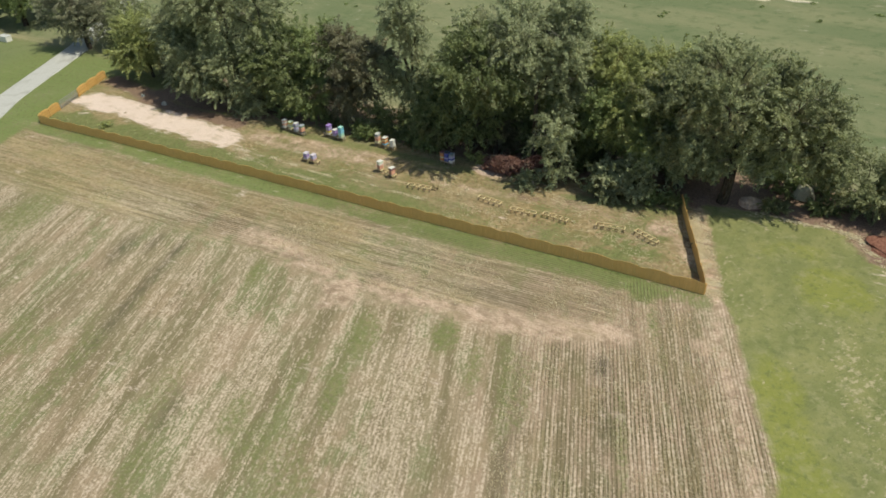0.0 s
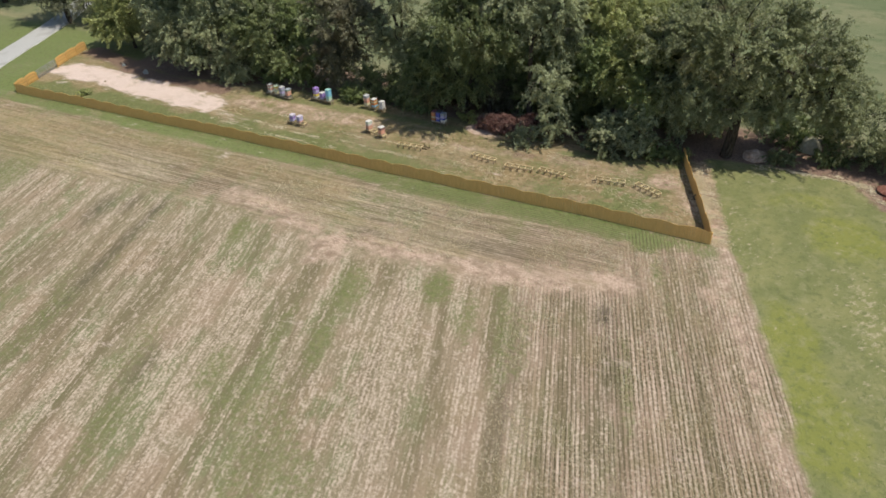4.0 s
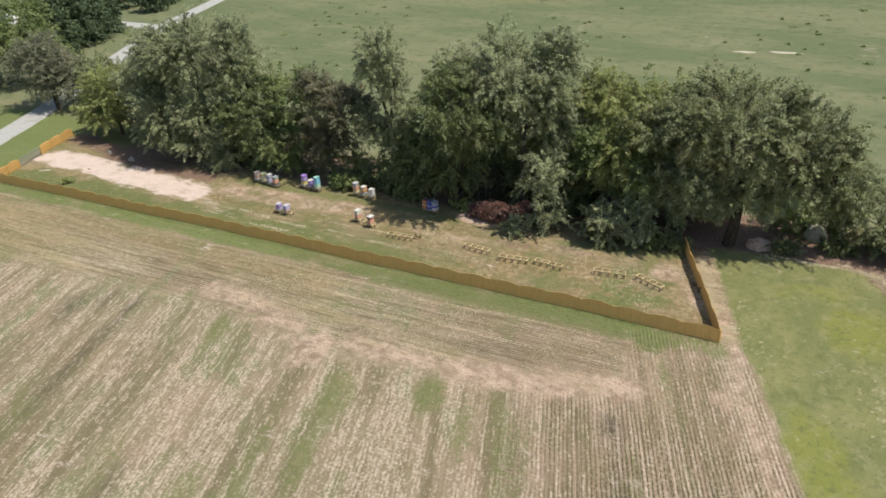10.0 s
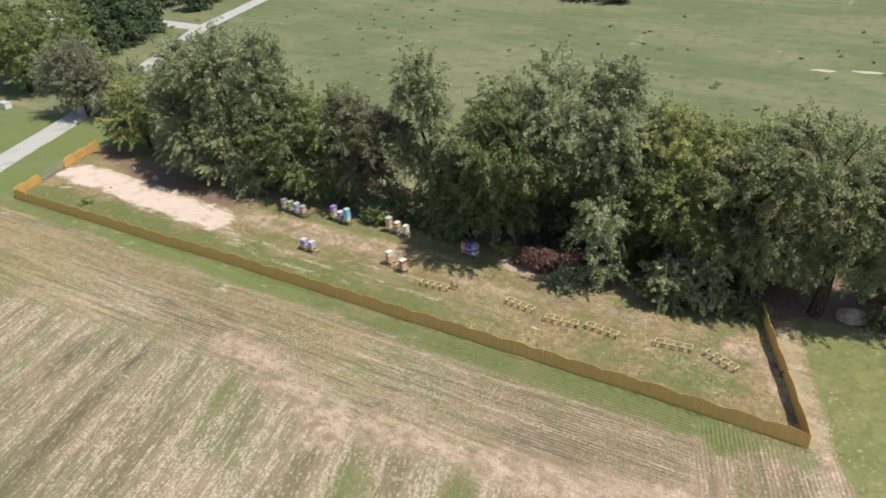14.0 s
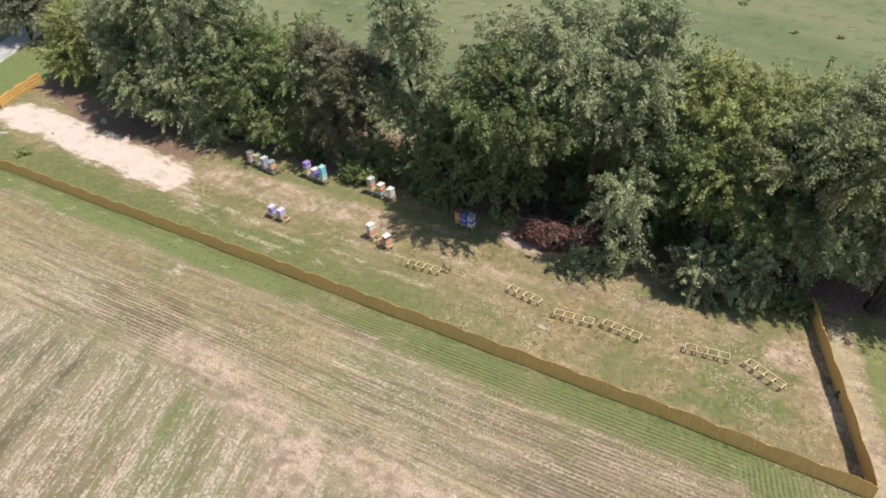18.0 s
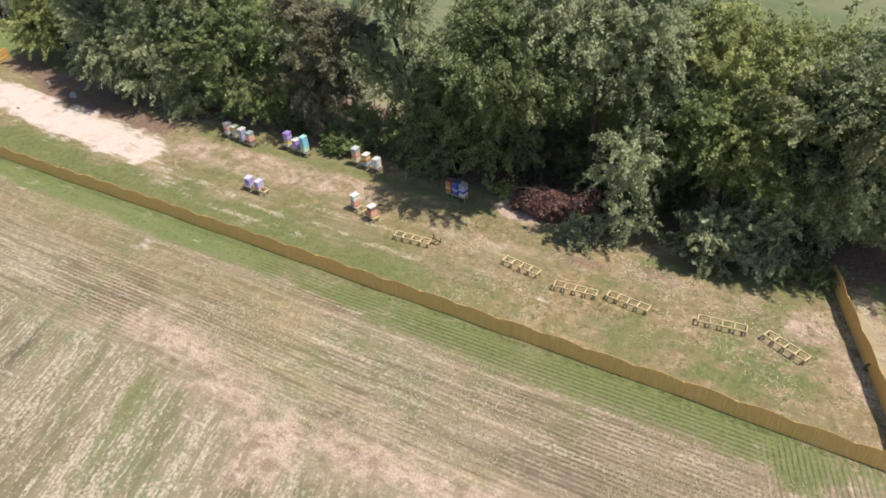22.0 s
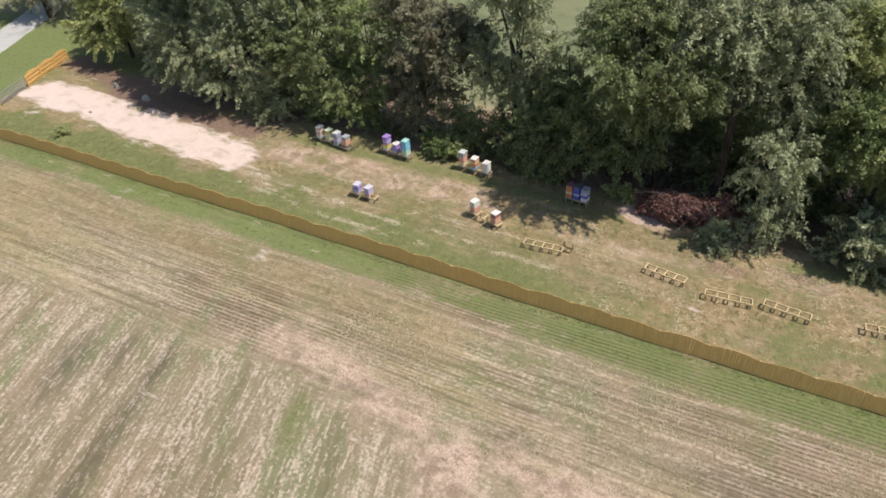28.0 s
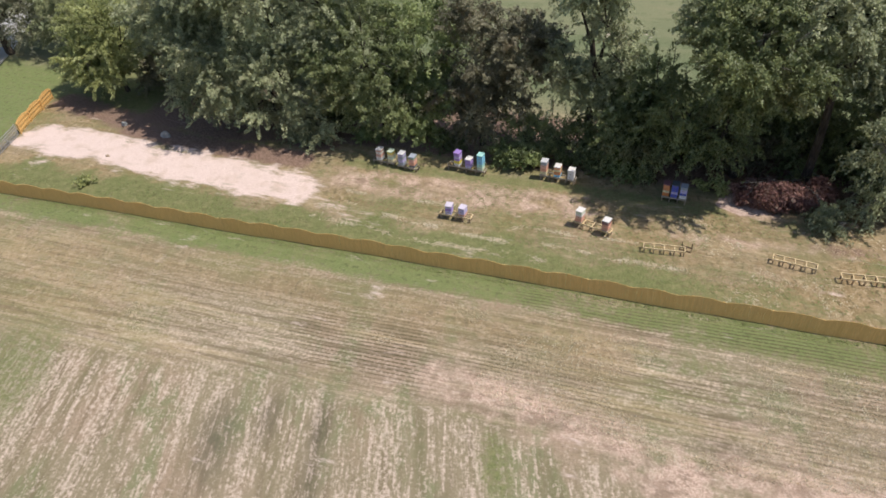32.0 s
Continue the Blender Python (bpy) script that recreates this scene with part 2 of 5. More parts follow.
    st_c = n.mix(n.math("MULTIPLY", n.step(tuft, 0.53, 0.61), 0.7), st_c, (0.62, 0.50, 0.345))
    st_c = n.mix(n.math("MULTIPLY", n.step(n.noise(1.3, 6.0, n.map(p, 0.5), rough=0.75), 0.48, 0.66), 0.55), st_c, (0.27, 0.185, 0.10))
    st_c = n.mix(n.math("MULTIPLY", n.step(n.noise(1.1, 6.0, rough=0.75), 0.44, 0.60), 0.7), st_c, (0.235, 0.19, 0.095))
    st_c = n.mix(n.math("MULTIPLY", n.step(n.noise(2.2, 6.0, n.map(p, 1.2, (1, 1.4, 1)), 0.75), 0.47, 0.39), 0.85), st_c, (0.13, 0.105, 0.055))
    st_c = n.mix(n.math("MULTIPLY", n.step(n.noise(1.0, 6.0, n.map(p, 0.03, (0.22, 0.55, 1)), 0.65), 0.49, 0.60), 0.55), st_c, (0.185, 0.19, 0.08))
    c = n.mix(n.math("MULTIPLY", n.math("MULTIPLY", straw, n.step(edge, 1.1, 0.5)), 0.9), c, st_c)
    gr_c = n.mix(n.step(fine, 0.3, 0.7), (0.125, 0.15, 0.058), (0.225, 0.245, 0.105))
    gr_c = n.mix(n.math("MULTIPLY", n.step(mid, 0.46, 0.68), 0.4), gr_c, (0.31, 0.28, 0.145))
    gr_c = n.mix(n.math("MULTIPLY", mown, n.step(mid, 0.3, 0.7, 0.9, 0.5)), gr_c, (0.18, 0.24, 0.085))
    gr_c = n.mix(n.math("MULTIPLY", n.step(tuft, 0.47, 0.38), 0.65), gr_c, (0.095, 0.11, 0.048))
    edge = n.math("ADD", lush, n.math("MULTIPLY", n.math("SUBTRACT", tuft, 0.5), 1.5))
    c = n.mix(n.math("MULTIPLY", n.step(edge, 0.25, 0.9), 0.92), c, gr_c)
    edge = n.math("ADD", swath, n.math("MULTIPLY", n.math("SUBTRACT", n.noise(1.0, 4.0, n.map(p, 0.02, (0.9, 7.0, 1)), 0.75), 0.5), 2.6))
    c = n.mix(n.math("MULTIPLY", n.step(edge, 0.62, 1.15), n.step(n.noise(1.0, 5.0, n.map(p, 0.02, (3.0, 9.0, 1)), 0.75), 0.42, 0.62, 0.0, 0.95)), c, n.mix(n.step(fine, 0.4, 0.65), (0.62, 0.53, 0.38), (0.88, 0.80, 0.63)))
    # dark lines paint the thin shadows of the stubble rows into the colour
    c = n.mix(n.math("MULTIPLY", ribmask, n.math("SUBTRACT", 1.0, n.math("MAXIMUM", straw, lime))), c, (0.115, 0.10, 0.055))
    li_c = n.mix(n.step(n.noise(0.35, 5.0, n.map(p, 0.3, (1.0, 0.6, 1)), 0.6), 0.40, 0.62), (0.205, 0.22, 0.095), (0.265, 0.265, 0.12))
    li_c = n.mix(n.math("MULTIPLY", n.step(n.math("ADD", fresh, n.math("MULTIPLY", n.math("SUBTRACT", n.noise(0.5, 5.0, rough=0.65), 0.5), 1.4)), 0.3, 0.9), 0.8), li_c, (0.25, 0.265, 0.07))
    li_c = n.mix(n.math("MULTIPLY", n.step(n.noise(0.8, 6.0, n.map(p, 0.9), rough=0.7), 0.48, 0.70), 0.6), li_c, (0.35, 0.33, 0.19))
    li_c = n.mix(n.math("MULTIPLY", n.step(n.noise(1.1, 6.0, n.map(p, 2.0), 0.7), 0.48, 0.36), 0.55), li_c, (0.14, 0.165, 0.07))
    li_c = n.mix(n.math("MULTIPLY", n.step(tuft, 0.46, 0.36), 0.4), li_c, (0.13, 0.15, 0.06))
    li_c = n.mix(n.math("MULTIPLY", n.step(n.math("ADD", n.noise(1.7, 6.0, n.map(p, 0.6, (1.5, 0.8, 1)), 0.75), n.math("MULTIPLY", sere, 0.10)), 0.60, 0.70), 0.7), li_c, (0.50, 0.43, 0.30))
    lime = n.math("MULTIPLY", lime, n.math("SUBTRACT", 1.0, n.step(litter_shade, 0.3, 0.8)))
    c = n.mix(n.step(n.math("ADD", lime, n.math("MULTIPLY", n.math("SUBTRACT", mid, 0.5), 0.6)), 0.3, 0.75), c, li_c)
    pa_c = n.mix(n.step(n.noise(0.05, 4.0, n.map(p, 0.2, (0.5, 1.3, 1))), 0.42, 0.58), (0.165, 0.195, 0.105), (0.225, 0.235, 0.135))
    pa_c = n.mix(n.math("MULTIPLY", n.step(n.noise(1.0, 5.0, n.map(p, 0.2, (0.10, 0.36, 1)), 0.65), 0.50, 0.70), 0.55), pa_c, (0.27, 0.255, 0.155))
    pa_c = n.mix(n.math("MULTIPLY", n.step(n.noise(0.45, 6.0, rough=0.75), 0.50, 0.64), 0.55), pa_c, (0.10, 0.14, 0.065))
    c = n.mix(past, c, pa_c)
    # leaf litter and dark earth of the wood's floor, also painting in the trees' shade
    lt_c = n.mix(n.step(fine, 0.35, 0.7), (0.15, 0.095, 0.075), (0.36, 0.245, 0.20))
    edge = n.math("ADD", litter_shade, n.math("MULTIPLY", n.math("SUBTRACT", mid, 0.5), 0.9))
    c = n.mix(n.math("MULTIPLY", n.step(edge, 0.35, 0.8), 0.9), c, lt_c)
    gv_c = n.mix(n.step(n.noise(22.0, 3.0), 0.3, 0.7), (0.63, 0.485, 0.43), (0.86, 0.725, 0.665))
    gv_c = n.mix(n.math("MULTIPLY", n.step(n.noise(0.8, 5.0, rough=0.65), 0.48, 0.7), 0.4), gv_c, (0.50, 0.38, 0.28))
    edge = n.math("ADD", grav, n.math("MULTIPLY", n.math("SUBTRACT", n.noise(0.9, 6.0, n.map(p, 0.05, (0.5, 1.9, 1)), rough=0.75), 0.5), 2.1))
    c = n.mix(n.step(edge, 0.32, 0.85), c, gv_c)
    c = n.mix(n.math("MULTIPLY", n.step(grit, 0.5, 0.8), 0.22), c, (0.10, 0.085, 0.06))
    n.bump(n.math("ADD", n.math("MULTIPLY", fine, 0.7), n.math("ADD", n.math("MULTIPLY", rib, n.math("MULTIPLY", 0.5, ribmask)), mid)), 0.6, 0.10)
    return n.done(c, 0.95, 0.1)


def gravel_road_material():
    n = Nodes("road_surface")
    g = n.noise(14.0, 5.0, rough=0.7)
    c = n.mix(n.step(g, 0.3, 0.7), (0.42, 0.415, 0.41), (0.58, 0.575, 0.57))
    c = n.mix(n.math("MULTIPLY", n.step(n.noise(0.6, 4.0), 0.5, 0.7), 0.5), c, (0.33, 0.32, 0.30))
    n.bump(g, 0.3, 0.03)
    return n.done(c, 0.9, 0.2)


GROUND = ground_material()
ROAD = gravel_road_material()
FENCE = wood("fence_wood", (0.84, 0.545, 0.225), (0.66, 0.405, 0.15), "z", 0.08)
FENCE_RAIL = wood("fence_rail_wood", (0.68, 0.44, 0.18), (0.52, 0.32, 0.12), "x", 0.1)
FRESH = wood("fresh_pine", (0.84, 0.69, 0.45), (0.70, 0.54, 0.31), "x", 0.08)
AGED = wood("aged_pine", (0.50, 0.45, 0.38), (0.29, 0.25, 0.20), "x", 0.4)
DARK_WOOD = wood("dark_weathered_wood", (0.16, 0.11, 0.075), (0.07, 0.05, 0.035), "x", 0.1)
BLOCK = painted("dark_brown", (0.30, 0.22, 0.14), 0.4, 0.9)
GATE_METAL = painted("weathered_gate_metal", (0.30, 0.30, 0.31), 0.4, 0.5)
METAL = painted("galvanised_cover", (0.62, 0.63, 0.65), 0.35, 0.45)
PAINT = {
    "white": painted("white_paint", (0.78, 0.76, 0.74), 0.3),
    "pink": painted("pink_paint", (0.72, 0.42, 0.34), 0.35),
    "cream": painted("cream_paint", (0.74, 0.66, 0.42), 0.35),
    "orange": painted("orange_paint", (0.68, 0.24, 0.07), 0.3),
    "yellow": painted("yellow_paint", (0.80, 0.66, 0.06), 0.25),
    "purple": painted("purple_paint", (0.36, 0.22, 0.64), 0.25),
    "lilac": painted("lilac_paint", (0.50, 0.47, 0.74), 0.25),
    "blue": painted("blue_paint", (0.07, 0.10, 0.50), 0.25),
    "sky": painted("sky_blue_paint", (0.20, 0.56, 0.82), 0.25),
    "aqua": painted("aqua_paint", (0.35, 0.72, 0.68), 0.3),
    "green": painted("green_paint", (0.25, 0.38, 0.29), 0.35),
    "mint": painted("mint_paint", (0.60, 0.71, 0.55), 0.3),
    "grey": painted("blue_grey_paint", (0.33, 0.38, 0.46), 0.4),
    "wine": painted("wine_paint", (0.20, 0.06, 0.08), 0.3),
    "slate": painted("slate_paint", (0.09, 0.11, 0.13), 0.3),
    "pale lilac": painted("pale_lilac_paint", (0.66, 0.60, 0.74), 0.3),
    "salmon": painted("salmon_paint", (0.72, 0.36, 0.26), 0.3),
}
RUBBER = painted("black_rubber", (0.02, 0.02, 0.02), 0.3, 0.8)
BARK = bark_material("bark", (0.035, 0.029, 0.023), (0.12, 0.10, 0.085))
DEAD_BARK = bark_material("dead_grey_bark", (0.16, 0.145, 0.125), (0.40, 0.375, 0.34))
# deep tones, and all of oak, are darkened to suggest shade among boughs
LEAF = {
    "oak": leaf_material("oak_leaves", (0.083, 0.113, 0.044), (0.318, 0.364, 0.160), (0.400, 0.317, 0.179), 0.08),
    "grey": leaf_material("grey_green_leaves", (0.145, 0.172, 0.093), (0.558, 0.596, 0.361), (0.486, 0.415, 0.258), 0.08),
    "green": leaf_material("bright_green_leaves", (0.094, 0.135, 0.042), (0.387, 0.458, 0.191), (0.421, 0.373, 0.164), 0.08),
    "lime": leaf_material("yellow_green_leaves", (0.153, 0.182, 0.059), (0.566, 0.598, 0.249), (0.529, 0.448, 0.221), 0.10),
    "olive": leaf_material("olive_green_leaves", (0.122, 0.139, 0.065), (0.451, 0.483, 0.267), (0.448, 0.330, 0.206), 0.10),
    "brown": leaf_material("browning_leaves", (0.086, 0.081, 0.053), (0.312, 0.294, 0.189), (0.314, 0.230, 0.145), 0.2),
    "cedar": leaf_material("cedar_needles", (0.045, 0.077, 0.040), (0.176, 0.241, 0.126), (0.154, 0.168, 0.082), 0.05),
    "ashen": leaf_material("ash_grey_leaves", (0.13, 0.135, 0.085), (0.40, 0.40, 0.28), (0.40, 0.34, 0.25), 0.12),
    "red": leaf_material("dead_red_leaves", (0.12, 0.045, 0.042), (0.46, 0.27, 0.24), (0.66, 0.54, 0.46), 0.2, 0.8),
    "grass": leaf_material("grass_blades", (0.15, 0.20, 0.06), (0.28, 0.32, 0.13), (0.42, 0.37, 0.21), 0.2, 0.8),
    "straw": leaf_material("dry_straw", (0.60, 0.50, 0.34), (0.82, 0.74, 0.58), (0.35, 0.28, 0.17), 0.2, 0.8),
}


# ---- building ----
def part(name, bm, material, parent=None, label=""):
    me = bpy.data.meshes.new(name)
    bm.to_mesh(me)
    bm.free()
    me.materials.append(material)
    ob = new(name, me)
    if parent:
        ob.parent = parent
    return tagged(ob, label)


def share(name, me, parent, m):
    ob = new(name, me)
    ob.parent = parent
    ob.matrix_basis = m
    return ob


def box(bm, x0, y0, z0, x1, y1, z1, bevel=0.0):
    vs = [bm.verts.new((x, y, z)) for z in (z0, z1) for y in (y0, y1) for x in (x0, x1)]
    fs = [bm.faces.new([vs[i] for i in f]) for f in ((0, 2, 3, 1), (4, 5, 7, 6), (0, 1, 5, 4), (2, 6, 7, 3), (0, 4, 6, 2), (1, 3, 7, 5))]
    if bevel:
        es = list({e for f in fs for e in f.edges})
        bmesh.ops.bevel(bm, geom=es, offset=bevel, segments=1, affect="EDGES")
    return bm


def boxed(*a, bevel=0.0):
    return box(bmesh.new(), *a, bevel=bevel)


def mesh_of(name, bm, material):
    me = bpy.data.meshes.new(name)
    bm.to_mesh(me)
    bm.free()
    me.materials.append(material)
    return me


def quick_mesh(name, verts, faces, material):
    """A mesh from arrays: verts (n, 3), faces (m, 3 or 4)."""
    me = bpy.data.meshes.new(name)
    k = faces.shape[1]
    me.vertices.add(len(verts))
    me.vertices.foreach_set("co", np.asarray(verts, np.float32).ravel())
    me.loops.add(faces.size)
    me.loops.foreach_set("vertex_index", np.asarray(faces, np.int32).ravel())
    me.polygons.add(len(faces))
    me.polygons.foreach_set("loop_start", np.arange(0, faces.size, k, dtype=np.int32))
    me.update(calc_edges=True)
    me.materials.append(material)
    return me


def fbm(x, y, scale, seed, octaves=3):
    """Smooth value noise on arrays, 0 to 1."""
    total, amp, norm = 0.0, 1.0, 0.0
    for o in range(octaves):
        u, v = x * scale, y * scale
        i, j = np.floor(u), np.floor(v)
        fu, fv = u - i, v - j
        fu, fv = fu * fu * (3 - 2 * fu), fv * fv * (3 - 2 * fv)

        def h(a, b):
            s = np.sin(a * 127.1 + b * 311.7 + (seed + o) * 74.7) * 43758.5453
            return s - np.floor(s)

        total = total + amp * ((h(i, j) * (1 - fu) + h(i + 1, j) * fu) * (1 - fv) + (h(i, j + 1) * (1 - fu) + h(i + 1, j + 1) * fu) * fv)
        norm += amp
        amp, scale = amp * 0.5, scale * 2.03
    return total / norm


def soft(x, lo, hi):
    k = np.clip((x - lo) / (hi - lo), 0, 1)
    return k * k * (3 - 2 * k)


def blob(x, y, cx, cy, rx, ry, turn=0.0, fall=0.5):
    """1 inside a soft ellipse, 0 outside."""
    c, s = math.cos(turn), math.sin(turn)
    dx, dy = x - cx, y - cy
    d = np.sqrt(((dx * c + dy * s) / rx) ** 2 + ((-dx * s + dy * c) / ry) ** 2)
    return 1 - soft(d, 1 - fall, 1 + fall)


def along(x, y, pts, half, fall):
    """1 within half of a line of points, fading over fall."""
    best = np.full(np.shape(x), 1e9)
    for (ax, ay), (bx, by) in zip(pts, pts[1:]):
        dx, dy = bx - ax, by - ay
        k = np.clip(((x - ax) * dx + (y - ay) * dy) / (dx * dx + dy * dy), 0, 1)
        best = np.minimum(best, np.hypot(x - ax - k * dx, y - ay - k * dy))
    return 1 - soft(best, half - fall, half + fall)


# ---- ground: one sheet to the horizon ----
LEFT, RIGHT_END, LEFT_END = (-76.7, 0.0), (-4.55, 12.2), (-81.3, 13.6)


def rise(x, y):
    """The lie of the land: nearly flat, with small swells."""
    return (fbm(x, y, 0.11, 5) - 0.5) * 0.16 + (fbm(x, y, 0.6, 9, 2) - 0.5) * 0.05


def graded(lo, hi, step, far, growth=1.22):
    mid = np.arange(lo, hi + step / 2, step)
    up, down, s = [hi], [lo], step
    while up[-1] < far:
        s *= growth
        up.append(up[-1] + s)
        down.append(down[-1] - s)
    return np.concatenate([np.array(down[:0:-1]), mid, np.array(up[1:])])


def build_ground():
    gx, gy = graded(-98, 22, 0.42, 2600), graded(-40, 30, 0.42, 2600)
    X, Y = np.meshgrid(gx, gy)
    x, y = X.ravel(), Y.ravel()
    near = (np.abs(x + 40) < 90) & (np.abs(y) < 75)
    z = np.where(near, rise(x, y), 0.0)
    nx = len(gx)
    idx = np.arange(len(x)).reshape(len(gy), nx)
    faces = np.stack([idx[:-1, :-1], idx[:-1, 1:], idx[1:, 1:], idx[1:, :-1]], -1).reshape(-1, 4)
    me = quick_mesh("ground", np.stack([x, y, z], 1), faces, GROUND)
    me.polygons.foreach_set("use_smooth", np.ones(len(faces), bool))
    wob = fbm(x, y, 0.35, 3) - 0.5
    wob2 = fbm(x, y, 0.09, 13) - 0.5
    v = 0.95 * x + 0.31 * y  # across the crop rows
    # field: from the headland outwards, up to the meadow's edge
    head = np.interp(x, [-90, -60, -45, -35, -25, -15, -5, 2], [-11.5, -11, -10.5, -9.8, -11.2, -10.2, -7.6, -5.5]) + wob * 1.5
    crop = np.maximum(soft(-(y - head), -1.2, 1.2), soft(x + 5.2 + wob * 2.0, -0.7, 0.7) * (y < 0.3))
    lime = soft(v - (1.5 + wob * 1.6), -0.7, 1.1) * (y < 15)
    behind = soft(y - (21 + wob2 * 4), -3, 3)
    inside = (y > 0) & (y < 15) & (v < 0.3) & (x > -82)
    lawn = soft(-(x + 77.5 + y * 0.32), -0.5, 1.0) * (1 - behind)
    past = np.maximum(behind, lawn * soft(-(x + 99), -2, 6) * 0.5)
    lush = lawn * (0.95 + wob * 0.6)
    strip = along(x, y, [(-80, -0.8), (-30, -0.95), (0, -0.7)], 1.05, 0.7) * (0.9 + wob * 1.2)
    lush = np.maximum(lush, strip)
    lush = np.maximum(lush, 0.75 * along(x, y, [(-26, -1.8), (-14, -1.9), (-6, -1.5)], 0.7, 0.6))
    lush = np.maximum(lush, 0.6 * along(x, y, [(-90, -3), (-55, -2.2), (-20, -3.4)], 0.6, 0.6) * soft(fbm(x, y, 0.16, 31), 0.42, 0.6))
    lush = np.maximum(lush, inside * soft(-(y - 4.2 - wob * 4.0), -0.8, 1.6) * soft(-(x + 22), -9, 9) * 1.0)
    lush = np.maximum(lush, inside * soft(fbm(x, y, 0.45, 17), 0.40, 0.75) * soft(x + 26, -8, 8) * 0.62)
    lush = np.maximum(lush, inside * soft(-(x + 24), -6, 6) * soft(fbm(x, y * 2.2, 0.22, 27), 0.38, 0.62) * 0.55)
    lush = np.maximum(lush, inside * along(x, y, [(-50, 9.9), (-34, 10.2), (-24, 10.0)], 0.9, 0.8) * 0.75)
    lush = np.maximum(lush, inside * along(x, y, [(-14, 9.3), (-9, 9.6), (-4.4, 10.6)], 0.7, 0.7) * 0.8)
    along_v, along_u = 0.95 * x + 0.31 * y, -0.31 * x + 0.95 * y
    lush = np.maximum(lush, crop * soft(fbm(along_v, along_u * 0.28, 0.30, 47), 0.54, 0.72) * soft(-(v + 9), -5, 5) * 0.55)
    lush = np.maximum(lush, inside * (y < 8) * np.maximum(blob(x, y, -7.6, 3.4, 3.8, 2.0, 0.2, 0.5), blob(x, y, -13, 2.4, 3.0, 1.2, 0.0, 0.6) * 0.6) * soft(fbm(x, y, 0.9, 37), 0.34, 0.52) * 1.15)
    for bx, by, rx, ry, k in ((-4.2, -1.5, 1.1, 1.5, 0.95), (-2.6, -4.6, 0.6, 2.8, 0.5), (-1.0, -8.6, 0.5, 3.0, 0.4), (-33.1, -12.2, 0.9, 2.2, 0.58), (-20.9, -14.8, 1.6, 3.0, 0.55), (-15.5, -12.3, 1.3, 2.2, 0.62), (-12.2, -14.4, 0.8, 3.0, 0.5), (-19.6, -20.2, 0.9, 3.0, 0.6), (-24.2, -24.8, 1.2, 2.6, 0.5), (-30.0, -25.2, 1.6, 4.0, 0.42), (-59.6, -14.0, 3.0, 4.5, 0.55), (-26.6, -31.0, 1.4, 4.0, 0.45), (-1.6, -16.0, 0.5, 6.0, 0.5), (-24.9, -3.9, 1.6, 0.5, 0.5)):
        lush = np.maximum(lush, blob(x, y, bx, by, rx, ry, 0.32, 0.7) * k * 1.25)
    straw = inside * (0.8 + wob)
    straw = np.maximum(straw, along(x, y, [(-84, -4), (-50, -3.6), (-30, -4)], 1.6, 1.4) * 0.6)
    straw = np.maximum(straw, blob(x, y, -66, -6.5, 12, 3.5, -0.05, 0.6) * 0.6)
    bare = along(x, y, [(-37, -7.8), (-31, -8.8), (-25, -10.3), (-16, -9.6), (-9, -8.6), (-4.6, -7.3)], 1.5, 2.1) * 0.8
    bare = np.maximum(bare, along(x, y, [(1.0, 1.0), (1.3, -2.4), (2.7, -6.8), (6.6, -18), (11, -34)], 0.5, 0.6) * 0.8)
    for bx, by, rx, ry, k in ((-25.4, -11.2, 1.9, 2.6, 0.85), (-5.2, -6.8, 2.2, 1.0, 0.9), (-11.8, -9.4, 2.6, 1.0, 0.8), (-34, -8.4, 2.2, 0.8, 0.8), (-22.6, -7.4, 3.0, 0.8, 0.55), (1.2, -5.5, 1.0, 1.6, 0.6)):
        bare = np.maximum(bare, blob(x, y, bx, by, rx, ry, 0.0, 0.6) * k)
    bare = np.maximum(bare, along(x, y, [(0.5, 0.4), (-2.9, 9.6)], 0.7, 0.5) * 0.75)
    bare = np.maximum(bare, inside * along(x, y, [(-1.5, 3.0), (-4.6, 8.4)], 0.8, 0.9) * 0.8)
    bare = np.maximum(bare, inside * blob(x, y, -4.9, 7.6, 1.6, 1.5, 0.2, 0.6))
    bare = np.maximum(bare, inside * along(x, y, [(-27, 6.9), (-20, 7.2), (-12, 7.9), (-7, 7.6)], 1.0, 1.3) * 0.75)
    # pale strip puts the sunny look of the dry grass into the colour
    bare = np.maximum(bare, inside * along(x, y, [(-50, 7.8), (-41, 8.0), (-33, 8.2)], 1.9, 1.3) * 0.8)
    bare = np.maximum(bare, inside * blob(x, y, -22.5, 10.2, 2.0, 0.9, 0.0, 0.6) * 0.9)
    swath = np.zeros(len(x))
    for line, k in (([(-43.5, 3.65), (-39.5, 3.35), (-34, 3.65), (-30.5, 3.35), (-25, 3.4)], 0.8), ([(-38.5, 5.15), (-34.9, 5.1), (-29, 5.3)], 0.7), ([(-50, 3.2), (-44, 2.5), (-36, 2.35)], 0.55), ([(-49, 6.3), (-45, 6.1), (-41, 6.6)], 0.6), ([(-47, 7.7), (-43, 7.3), (-37, 7.7)], 0.6)):
        swath = np.maximum(swath, inside * along(x, y, line, 0.22, 0.45) * k * (0.45 + 0.7 * fbm(x, y, 0.9, 83)))
    # real leaf litter, plus ground darkened to stand for the trees' shade
    litter_shade = soft(y - (12.1 + wob * 1.5 + 0.9 * (v > 1) - 1.0 * (x < -52)), -0.7, 0.9) * (1 - soft(y - 19.5, -1, 2)) * soft(x + 71, -2, 2)
